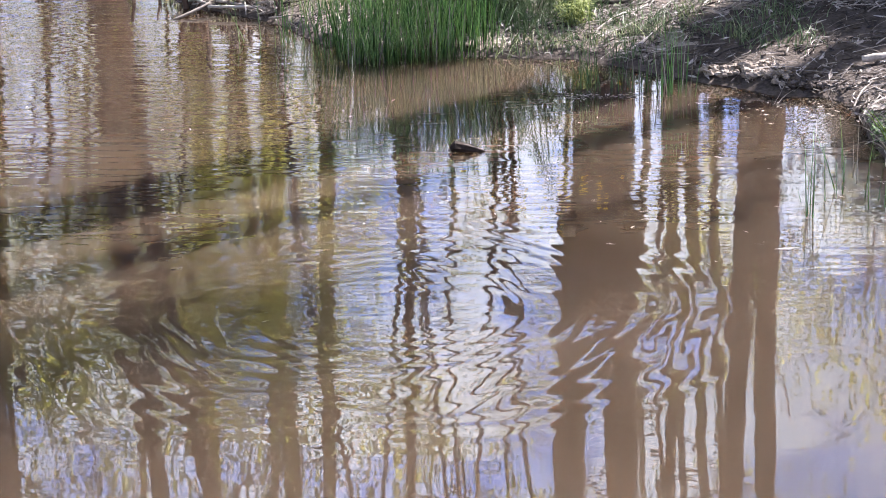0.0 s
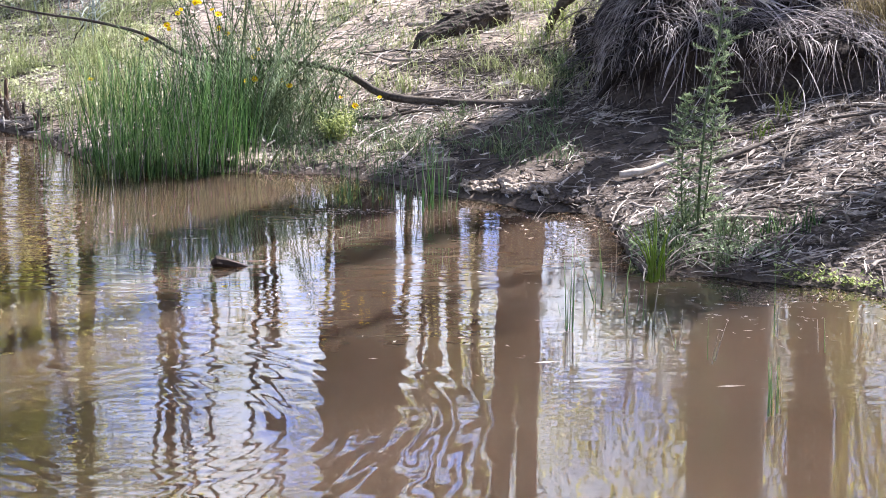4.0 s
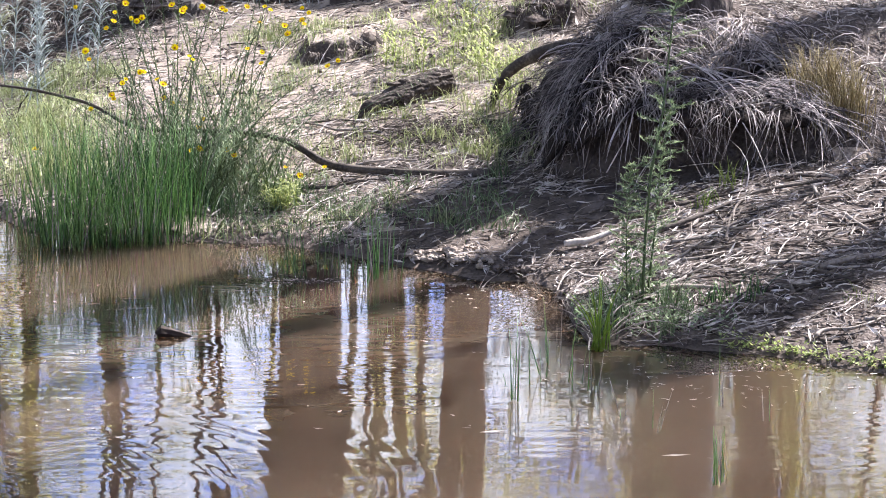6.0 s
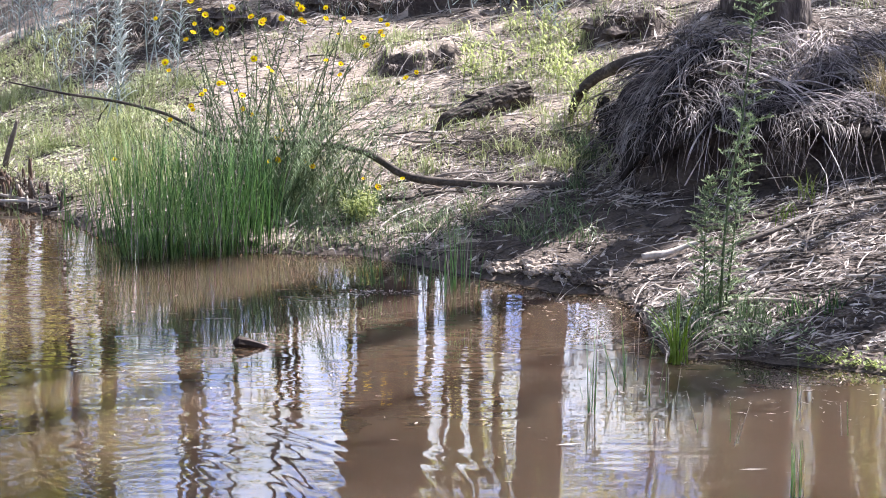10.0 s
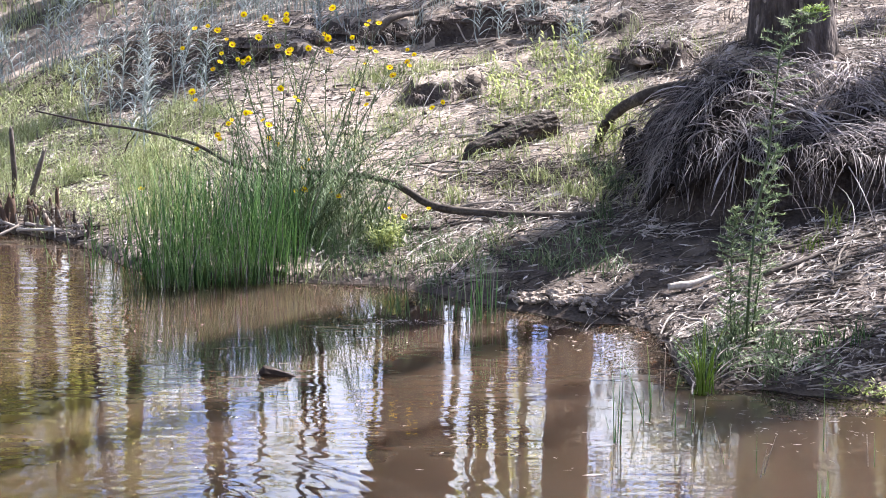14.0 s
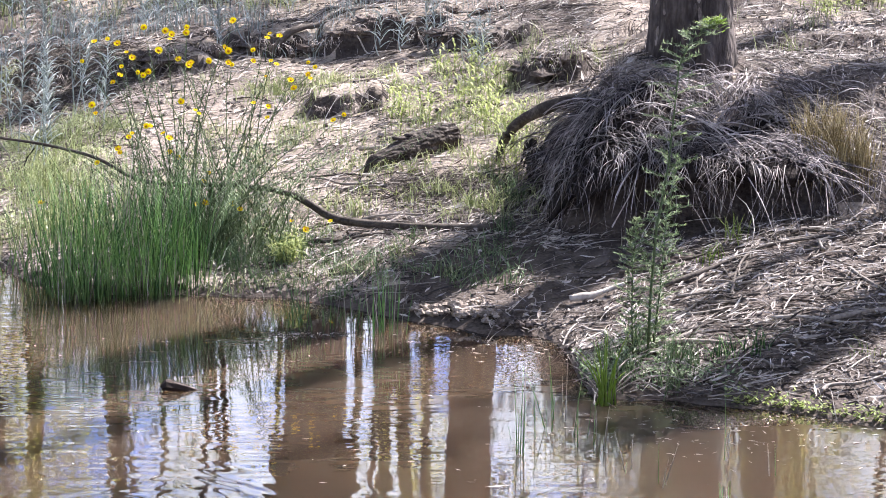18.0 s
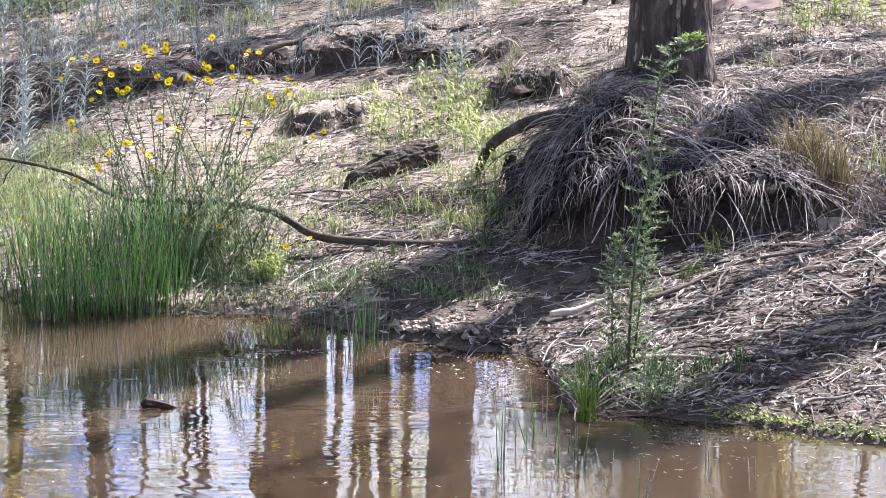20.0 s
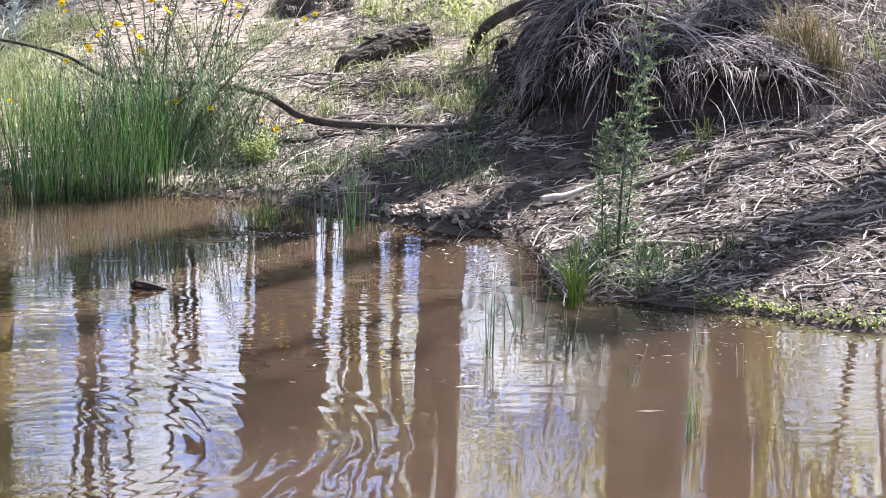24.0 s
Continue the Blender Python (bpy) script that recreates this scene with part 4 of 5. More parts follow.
# silver-leaved plants in the back
def silver_shrub(place, stems, height, words):
    """Thin upright stems with long narrow leaves that arch away all round."""
    rng = random.Random(int(abs(place[0]) * 871 + abs(place[1]) * 377))
    o = on_ground(*place)
    ob = thing("silver_shrub", o, words, "shrub", "silver shrubs on the slope")
    for _ in range(stems):
        m = Mesh()
        a, h = rng.uniform(0, 2 * math.pi), height * rng.uniform(0.65, 1.1)
        root = Vector((rng.gauss(0, 0.10), rng.gauss(0, 0.10), 0))
        root.z = ground_z(o.x + root.x, o.y + root.y) - o.z - 0.01
        tip = root + Vector((math.cos(a), math.sin(a), 0)) * (h * abs(rng.gauss(0, 0.16))) + Vector((0, 0, h))
        m.blade(root, tip, (rng.gauss(0, 0.02), 0, 0), 0.0042, 5, 4)
        n = int(14 + 20 * h)
        for j in range(n):
            t = 0.22 + 0.78 * j / n
            p = root.lerp(tip, t)
            b = j * 2.4 + rng.uniform(-0.5, 0.5)
            ln = rng.uniform(0.09, 0.19) * (1.15 - 0.45 * t)
            way = Vector((math.cos(b), math.sin(b), rng.uniform(0.35, 1.1))).normalized()
            m.blade(p, p + way * ln, (0, 0, ln * rng.uniform(0.0, 0.22)), rng.uniform(0.0026, 0.0042), 4, 3, ln * rng.uniform(0.0, 0.45))
        part("leafy_stem", m, GREYLEAF, ob, smooth=False, kind="stuff")


for x, y, n, h in ((-1.92, 15.9, 3, 0.95), (-2.05, 16.3, 3, 1.15), (-1.85, 16.75, 3, 1.0), (-2.2, 16.6, 2, 0.9), (-1.72, 16.6, 2, 0.7), (-2.5, 17.4, 2, 0.6)):
    silver_shrub((x, y), n, h, "tall wiry silver-grey shrub with narrow leaves")
for x, y, n, h in ((-3.13, 18.5, 3, 0.45), (-2.7, 18.5, 3, 0.45), (-1.55, 18.9, 3, 0.42), (-0.93, 18.5, 3, 0.40), (-1.2, 19.4, 3, 0.45), (-0.4, 19.8, 3, 0.40), (0.42, 18.0, 2, 0.38), (0.62, 18.2, 2, 0.5), (0.86, 17.4, 2, 0.4), (-1.7, 20.2, 3, 0.5), (-2.4, 19.8, 3, 0.55), (-2.9, 20.0, 3, 0.5), (0.35, 20.3, 2, 0.35), (1.0, 17.9, 2, 0.4)):
    silver_shrub((x, y), n, h, "low silver-grey narrow-leaved shrub on the slope")

# bushes and thin stems where the slope ends
for x, y, n in ((-2.6, 20.6, 9), (-2.2, 21.3, 9), (-1.6, 21.5, 8), (-3.1, 20.9, 8), (-0.9, 21.8, 6), (0.3, 22.0, 5)):
    leafy_plant("green_bush", (x, y), "rounded dark green bush at the top of the slope", "bush", BROOM, 3 * n, 0.6, 0.08, 0.02, "bushes at the top of the slope", 26, 0.25, 0.4)
for x, y, r in ((2.05, 19.55, 0.020), (2.16, 19.8, 0.011), (2.26, 19.6, 0.017), (2.40, 19.75, 0.012), (1.96, 20.1, 0.010)):
    ob = thing("young_sapling", on_ground(x, y), "thin dark sapling stem on the terrace", "sapling", "sapling stems on the terrace")
    m = Mesh()
    m.tube([Vector((0.02 * math.sin(k * 1.7 + x * 9), 0, 0.28 * k - 0.02)) for k in range(8)], [r * (1 - 0.07 * k) for k in range(8)], 7)
    part("stem", m, BARK, ob)


# ---------------------------------------------------------------- the flowering bush
FLOWERS = ((-1.40, 1.27), (-1.27, 1.26), (-1.12, 1.35), (-1.00, 1.33), (-0.97, 1.32), (-0.88, 1.35), (-0.63, 1.38), (-1.47, 1.16), (-1.22, 1.21), (-1.19, 1.18), (-1.04, 1.22), (-0.93, 1.17), (-1.25, 1.13), (-1.26, 1.08), (-1.13, 1.08), (-1.30, 1.04), (-1.10, 1.10), (-0.86, 1.15), (-0.76, 1.16), (-0.67, 1.24), (-0.65, 1.15), (-0.51, 1.22), (-0.43, 1.29), (-0.36, 1.30), (-0.41, 1.16), (-0.38, 1.14), (-0.20, 1.15), (-0.19, 1.06), (-0.30, 1.05), (-0.44, 1.07), (-1.42, 0.91), (-0.92, 0.93), (-0.82, 0.86), (-0.84, 0.88), (-1.20, 0.75), (-1.28, 0.66), (-1.27, 0.64), (-1.40, 0.58), (-0.99, 0.72), (-0.99, 0.64), (-0.94, 0.61), (-1.10, 0.79), (-0.77, 0.52), (-0.51, 0.92), (-0.43, 0.90), (-0.06, 0.82), (-0.84, 0.34), (-0.64, 0.34))
petals, disc = Mesh(), Mesh()
for k in range(13):
    a = 2 * math.pi * k / 13
    petals.leaf((0.004 * math.cos(a), 0.004 * math.sin(a), 0.001), (math.cos(a), math.sin(a), 0.35), (-math.sin(a), math.cos(a), 0), 0.023, 0.011, 0.0, 0.1)
disc.lump((0, 0, 0.002), (0.009, 0.009, 0.006), random.Random(1), 0.05, 4, 8)
petal_data, disc_data = petals.data("petals", PETAL, False), disc.data("disc", DISC)


def flower(parent, place, rng):
    f = new("flower", petal_data)
    f.parent = parent
    f.matrix_basis = Matrix.Translation(place) @ Euler((rng.uniform(0.35, 1.15), rng.uniform(-0.5, 0.5), 0)).to_matrix().to_4x4() @ Matrix.Rotation(rng.uniform(0, 6), 4, "Z") @ Matrix.Scale(rng.uniform(0.55, 1.0), 4)
    f["label"] = "open yellow daisy flower"
    d = new("disc", disc_data)
    d.parent = f
    return f


def flowering_bush():
    rng = random.Random(41)
    o = on_ground(-0.95, 14.05)
    ob = thing("daisy_bush", o, "wiry dark green bush covered in yellow daisy flowers", "bush")
    for x, z in FLOWERS:
        p = Vector((x, 14.0 + rng.uniform(-0.25, 0.45), z))
        p.x, p.z = x * p.y / 14.1, EYE[2] - (EYE[2] - z) * p.y / 14.1
        tip = p - o
        if tip.z < 0.10:
            tip.z = ground_z(p.x, p.y) - o.z + 0.16
        root = Vector((rng.gauss(0.05, 0.20) + tip.x * 0.30, rng.gauss(0, 0.1), -0.02))
        root.z = ground_z(o.x + root.x, o.y + root.y) - o.z - 0.01
        bend = Vector((-tip.x * 0.10, rng.gauss(0, 0.04), 0.05))
        st = Mesh()
        st.blade(root, tip, bend, 0.0036, 8, 4)
        n = 44
        for j in range(n):
            t = 0.15 + 0.75 * j / n
            q = root.lerp(tip, t) + bend * (4 * t * (1 - t))
            b = j * 2.4
            way = Vector((math.cos(b), math.sin(b), 1.1))
            st.leaf(q, way, (math.sin(b), -math.cos(b), 0), rng.uniform(0.025, 0.05), 0.0055)
        part("stem", st, BROOM, ob, smooth=False)
        flower(ob, tip, rng)
        for _ in range(rng.randrange(0, 2)):                # a second head on a short side shoot
            two = tip + Vector((rng.uniform(-0.06, 0.06), rng.uniform(-0.05, 0.05), rng.uniform(-0.06, 0.03)))
            sh = Mesh()
            sh.blade(tip.lerp(root, 0.12), two, (0, 0, 0), 0.0025, 3, 3)
            part("side_shoot", sh, BROOM, ob)
            flower(ob, two, rng)
    for k in range(200):
        h = rng.uniform(0.25, 0.70)
        spread = rng.gauss(0.12, 0.62)
        root = Vector((rng.gauss(0.20, 0.13) if k % 3 == 0 else rng.gauss(0.08, 0.24), rng.gauss(0, 0.12) if k % 2 else rng.gauss(-0.2, 0.06), 0))
        root.z = ground_z(o.x + root.x, o.y + root.y) - o.z - 0.01
        tip = root + Vector((spread * h * 1.1, rng.gauss(0, 0.16), h))
        st = Mesh()
        st.blade(root, tip, Vector((-spread * 0.08, 0, 0.03)), 0.003, 6, 3)
        for j in range(58):
            t = 0.08 + 0.92 * j / 58
            q = root.lerp(tip, t)
            b = j * 2.4
            st.leaf(q, (math.cos(b), math.sin(b), 1.0), (math.sin(b), -math.cos(b), 0), rng.uniform(0.024, 0.046), 0.006)
        part("branchlet", st, BROOM if k % 3 else WEED, ob, smooth=False)
    return ob


flowering_bush()


def daisy(place, h, tilt, words):
    rng = random.Random(int(abs(place[0] * 991)))
    o = on_ground(*place)
    ob = thing("daisy", o, words, "daisy", "single daisies on the bank")
    st = Mesh()
    tip = Vector((tilt, 0, h))
    st.blade((0, 0, -0.01), tip, (0.01, 0, 0), 0.003, 4, 4)
    part("stem", st, WEED, ob)
    lf = Mesh()
    for j in range(8):
        lf.leaf((tilt * j / 12, 0, h * j / 10), (math.cos(j * 2.4), math.sin(j * 2.4), 0.6), (math.sin(j * 2.4), -math.cos(j * 2.4), 0), 0.05, 0.008)
    part("foliage", lf, WEED, ob, smooth=False, kind="stuff")
    flower(ob, tip, rng)


for x, y, h, tl in ((-0.08, 13.85, 0.16, 0.0), (-0.24, 13.9, 0.12, 0.02), (-0.27, 13.95, 0.16, -0.03), (-1.74, 14.25, 0.22, 0.0), (-2.35, 20.0, 0.35, 0.0), (-2.2, 20.2, 0.42, 0.02), (-2.28, 19.6, 0.3, 0.0), (-2.18, 19.5, 0.3, 0.03)):
    daisy((x, y), h, tl, "single yellow daisy on a short green stem")


# ---------------------------------------------------------------- dead reed stumps and sticks by the inlet
def stake(base, top, r, label, material=DEAD, name="dead_reed_stump", group="dead reed stumps at the inlet"):
    o = Vector(base)
    ob = thing(name, o, label, "stump", group)
    m = Mesh()
    rr = random.Random(int(abs(o.x * 999)))
    t = Vector(top) - o
    m.tube([Vector((0, 0, -0.05)), t * 0.35 + Vector((0.006, 0, 0)), t * 0.7, t], [r * 1.15, r, r * 0.95, r * 0.8], 8, 0.15, rr)
    part("stake", m, material, ob)
    sp = Mesh()
    for k in range(3):
        a = k * 2.1
        sp.blade(t + Vector((r * 0.5 * math.cos(a), r * 0.5 * math.sin(a), -0.01)), t + Vector((r * 0.6 * math.cos(a), r * 0.6 * math.sin(a), r * 1.2)), (0, 0, 0), r * 0.35, 2, 4)
    part("splinter", sp, material, ob)
    return ob


for base, top, r in (((-2.64, 15.2, 0.08), (-2.645, 15.2, 0.52), 0.016), ((-2.54, 15.1, 0.09), (-2.43, 15.1, 0.40), 0.016), ((-2.30, 14.65, 0.05), (-2.29, 14.65, 0.25), 0.012), ((-2.33, 14.66, 0.05), (-2.335, 14.66, 0.19), 0.010),
                     ((-2.58, 14.66, 0.03), (-2.57, 14.66, 0.19), 0.030), ((-2.66, 14.62, 0.01), (-2.72, 14.62, 0.21), 0.016), ((-2.64, 14.7, 0.03), (-2.65, 14.7, 0.15), 0.024), ((-2.45, 14.68, 0.05), (-2.46, 14.68, 0.16), 0.026),
                     ((-2.40, 14.62, 0.04), (-2.40, 14.62, 0.13), 0.022), ((-3.015, 14.8, -0.03), (-3.03, 14.8, 0.11), 0.012), ((-2.86, 14.78, -0.02), (-2.87, 14.78, 0.10), 0.008), ((-2.22, 14.5, 0.04), (-2.21, 14.5, 0.12), 0.016)):
    stake(base, top, r, "broken dead brown reed stump at the waterline", DEAD if top[2] > 0.3 else FAR_BARK)
for pts in (((-2.80, 14.86, 0.10), (-2.62, 14.6, 0.06), (-2.42, 14.45, 0.03)), ((-2.46, 14.5, 0.07), (-2.25, 14.42, 0.05), (-1.98, 14.28, 0.05)), ((-2.7, 14.3, -0.01), (-2.55, 14.42, 0.04), (-2.5, 14.5, 0.06)), ((-2.5, 14.42, 0.05), (-2.2, 14.4, 0.05), (-2.05, 14.3, 0.04))):
    bough("fallen_reed", pts, [0.010, 0.009, 0.006], BLEACHED, "bleached dry reed stalk lying by the stumps", "reed stalk", 6, "fallen reed stalks")
rng = random.Random(65)
for k in range(26):
    x = -2.78 + 0.72 * rng.random()
    y = shore(x) + rng.uniform(-0.02, 0.16)
    g = max(-0.02, ground_z(x, y))
    stake((x, y, g), (x + rng.gauss(0, 0.02), y, g + rng.uniform(0.04, 0.14)), rng.uniform(0.006, 0.017), "broken dead brown reed stump at the waterline", FAR_BARK if k % 3 else DEAD)
for k in range(22):
    x = -2.75 + 0.7 * rng.random()
    y = shore(x) + rng.uniform(-0.04, 0.22)
    a, ln = rng.gauss(0.1, 0.7), rng.uniform(0.07, 0.25)
    z = max(0.0, ground_z(x, y)) + 0.03
    bough("fallen_reed", ((x, y, z), (x + ln * 0.5 * math.cos(a), y + ln * 0.3 * math.sin(a), z + 0.012), (x + ln * math.cos(a), y + ln * 0.6 * math.sin(a), max(0.0, ground_z(x + ln * math.cos(a), y + ln * 0.6 * math.sin(a))) + 0.02)), [0.005, 0.005, 0.003], (BLEACHED, DEAD, STRAW)[k % 3], "dry reed stalk lying among the stumps", "reed stalk", 5, "fallen reed stalks")
rng = random.Random(64)
for k in range(16):
    x = -2.7 + 0.75 * rng.random()
    grass_tuft((x, shore(x) + 0.05 + 0.35 * rng.random()), "withered brown reed litter by the stumps", 16, 0.13, STRAW, 0.9, "dry tufts at the inlet", 0.004, 0.06, 0.2)


# ---------------------------------------------------------------- sticks and bark strips on the bank
def lying(name, a, b, r, material, label, category, group, bow=0.02, seed=0, sides=7):
    rr = random.Random(seed)
    pts, rad = [], []
    for i in range(6):
        t = i / 5
        x, y = a[0] + (b[0] - a[0]) * t + bow * math.sin(t * 5 + seed), a[1] + (b[1] - a[1]) * t + bow * math.sin(t * 7 + seed * 2)
        pts.append(on_ground(x, y, r * 0.9 + 0.012))
        rad.append(r * (1 - 0.45 * t) * rr.uniform(0.85, 1.15))
    return bough(name, pts, rad, material, label, category, sides, group)


lying("pale_stick", (1.15, 12.57), (1.46, 12.66), 0.021, BLEACHED, "smooth pale bleached stick at the shadow's edge", "stick", "sticks on the bank", 0.01, 1)
lying("long_stick", (1.62, 12.62), (2.62, 13.12), 0.014, DEAD, "long thin grey stick lying across bark litter", "stick", "sticks on the bank", 0.03, 2)
lying("long_stick", (2.15, 10.93), (2.45, 11.06), 0.011, BLEACHED, "pale crooked twig at the muddy edge", "stick", "sticks on the bank", 0.03, 3)
lying("long_stick", (2.42, 11.05), (2.85, 11.2), 0.010, BLEACHED, "pale crooked twig at the muddy edge", "stick", "sticks on the bank", 0.02, 4)
lying("long_stick", (2.35, 11.8), (3.1, 12.1), 0.015, DEAD, "dark grey stick half buried in litter", "stick", "sticks on the bank", 0.02, 5)
lying("long_stick", (1.5, 11.6), (1.95, 11.62), 0.016, DEAD, "dark grey stick half buried in litter", "stick", "sticks on the bank", 0.02, 6)
lying("long_stick", (2.6, 12.6), (2.75, 12.15), 0.013, BLEACHED, "short pale slab of dead wood", "stick", "sticks on the bank", 0.01, 7)
lying("long_stick", (-0.55, 18.45), (0.1, 18.75), 0.028, DEAD, "grey stick on the broken slope edge", "stick", "sticks on the bank", 0.02, 8)
lying("long_stick", (1.3, 17.0), (1.95, 17.4), 0.012, BLEACHED, "thin pale stick on the dry slope", "stick", "sticks on the bank", 0.03, 9)
lying("long_stick", (0.15, 14.9), (-0.2, 15.2), 0.010, DEAD, "thin stick on the dry slope", "stick", "sticks on the bank", 0.02, 10)
rng = random.Random(99)
for k in range(110):
    x, y = 1.2 + 2.0 * rng.random(), 11.3 + 1.9 * rng.random()
    a = rng.gauss(0.3, 0.75)
    ln = rng.uniform(0.14, 0.30) if k % 5 else rng.uniform(0.35, 0.75)
    lying("bark_strip", (x, y), (x + ln * math.cos(a), y + ln * math.sin(a)), rng.uniform(0.004, 0.013), (BLEACHED, DEAD, LOG, DEAD)[k % 4], "dry curled strip of shed bark in the litter", "bark strip", "bark strips on the bank", 0.02, 30 + k, 5)
for k in range(70):
    x, y = -0.8 + 2.5 * rng.random(), 13.9 + 5.4 * rng.random()
    if x > 0.9 and y < 16:
        continue
    a = rng.gauss(0.2, 0.8)
    ln = rng.uniform(0.15, 0.5)
    lying("bark_strip", (x, y), (x + ln * math.cos(a), y + ln * math.sin(a)), rng.uniform(0.005, 0.012), (BLEACHED, DEAD, LOG)[k % 3], "dry strip of bark on the sunny slope", "bark strip", "bark strips on the bank", 0.02, 80 + k, 5)


def dry_leaf():
    o = on_ground(2.19, 11.57, 0.012)
    ob = thing("dry_leaf", o, "large pale curled dry leaf on dark litter", "leaf")
    m = Mesh()
    for a, ln in ((0.2, 0.10), (1.2, 0.07), (2.4, 0.08), (3.4, 0.06), (4.6, 0.07), (5.5, 0.08)):
        m.leaf((0, 0, 0.01), (math.cos(a), math.sin(a), 0.3), (-math.sin(a), math.cos(a), 0), ln, 0.05, 0.1)
    part("lobe", m, BLEACHED, ob, smooth=False)


dry_leaf()

# broken clods where the slope has slumped
CLODS = ((-0.14, 18.36, 0.12), (0.05, 18.34, 0.10), (0.30, 18.40, 0.12), (0.52, 18.36, 0.10), (0.70, 18.34, 0.12), (-0.70, 18.5, 0.14), (-0.50, 18.46, 0.12), (-0.32, 18.5, 0.09), (0.80, 18.05, 0.10), (1.0, 18.02, 0.11), (1.22, 18.05, 0.10), (1.34, 16.9, 0.13), (1.50, 16.92, 0.12), (-0.14, 16.66, 0.06), (0.06, 16.64, 0.065),
         (0.20, 16.68, 0.05), (-1.3, 17.95, 0.13), (-1.7, 17.92, 0.14), (-2.1, 17.95, 0.13), (-1.0, 18.1, 0.1), (-0.95, 18.7, 0.13), (0.15, 19.3, 0.08), (1.2, 19.2, 0.10), (0.75, 19.1, 0.07))
rng = random.Random(31)
for x, y, r in CLODS:
    ob = thing("soil_clod", on_ground(x, y, 0.02), "dark crumbling clod of bare eroded soil", "clod", "clods on the slope")
    for k in range(3):                                     # a broken edge of lumps, none like the next
        q = r * rng.uniform(0.55, 0.85)
        m = Mesh()
        m.lump((r * (k - 1) * 0.9 + r * rng.uniform(-0.3, 0.3), 0.08 + r * rng.uniform(-0.3, 0.3), r * rng.uniform(-0.35, 0.0)), (q * rng.uniform(1.0, 1.6), q, q * rng.uniform(0.35, 0.6)), rng, 0.8, 9, 14, rng.uniform(-1, 1))
        # humus tone chosen because these lumps sit in shade
        part("soil", m, HUMUS, ob, smooth=False)
    fr = Mesh()
    for k in range(26):
        a = rng.uniform(-2.6, -0.5)
        p = Vector((r * 1.2 * math.cos(a), r * 0.8 * math.sin(a), r * rng.uniform(0.3, 0.8)))
        fr.blade(p * 0.8, p * 1.15 + Vector((rng.gauss(0, 0.02), -0.02, -r * rng.uniform(0.3, 0.9))), (0, -0.02, 0.02), 0.002, 3, 3)
    part("root_fringe", fr, STRAW, ob, kind="stuff")
for x, y, r in ((0.56, 12.66, 0.075), (0.64, 12.6, 0.06), (0.48, 12.68, 0.05), (0.74, 12.5, 0.07), (0.84, 12.42, 0.06), (0.92, 12.4, 0.05), (0.40, 12.72, 0.045), (0.7, 12.7, 0.05)):
    ob = thing("mud_lump", on_ground(x, y, 0.0), "damp crumbly lump of mud at the waterline", "mud", "mud lumps at the waterline")
    m = Mesh()
    for k in range(16):                                    # crumbs heaped on one another
        a, d, q = rng.uniform(0, 6.28), r * 1.3 * rng.random() ** 0.6, r * rng.uniform(0.16, 0.46)
        m.lump((d * math.cos(a), d * math.sin(a), max(0.0, (r * 1.3 - d) * 0.35)), (q * 1.3, q, q * 0.8), rng, 0.7, 6, 9, rng.uniform(0, 3))
    part("mud", m, SOIL if x < 0.80 else HUMUS, ob, smooth=False, kind="stuff")

rock = thing("flat_rock", on_ground(3.1, 19.0), "smooth flat pinkish rock on the terrace", "rock")
m = Mesh()
m.lump((0, 0, 0.02), (0.42, 0.75, 0.09), random.Random(2), 0.12, 8, 18, 0.2)
part("stone", m, ROCK, rock)

# a dark root curling out of the bank
def curl(pts, radii, material, seed):
    """One root of the tree, rounded between its points."""
    o = main_tree.location
    q = [Vector(p) - o for p in pts]
    r = list(radii)
    for _ in range(2):
        q2, r2 = [q[0]], [r[0]]
        for i in range(len(q) - 1):
            q2 += [q[i].lerp(q[i + 1], 0.25), q[i].lerp(q[i + 1], 0.75)]
            r2 += [r[i] * 0.75 + r[i + 1] * 0.25, r[i] * 0.25 + r[i + 1] * 0.75]
        q, r = q2 + [q[-1]], r2 + [r[-1]]
    m = Mesh()
    m.tube(q, r, 9, 0.10, random.Random(seed))
    part("root", m, material, main_tree)


curl(((1.55, 14.75, 0.86), (1.35, 14.95, 0.80), (1.18, 15.1, 0.72), (1.05, 15.2, 0.62), (0.97, 15.25, 0.50), (0.94, 15.25, 0.36)), (0.05, 0.045, 0.04, 0.036, 0.028, 0.018), LOG, 4)

# ---------------------------------------------------------------- turf and dead grass hanging over the bank
def mat_z(x, y):
    """The top of the sod that hangs over the washed-out hollow."""
    d = y - bank_foot(x)
    z = 0.66 + 0.36 * ease(0.30, 1.45, d) - 0.09 * (1 - ease(0.05, 0.40, d)) + 0.05 * noise.noise(Vector((x * 1.4, y * 1.4, 3)))
    return z + 0.13 * math.exp(-((x - 1.68) ** 2 + (y - 14.0) ** 2) / 0.13) + 0.03 * noise.noise(Vector((x * 5, y * 5, 6))) - 0.42 * (1 - ease(0.98, 1.48, x))


def sod_top(x, y, lift=0.0):
    d = y - bank_foot(x)
    z = ground_z(x, y)
    if 1.08 < x < 2.75 and 0.06 < d < 1.1:
        z = max(z, mat_z(x, y))
    return Vector((x, y, z + lift))


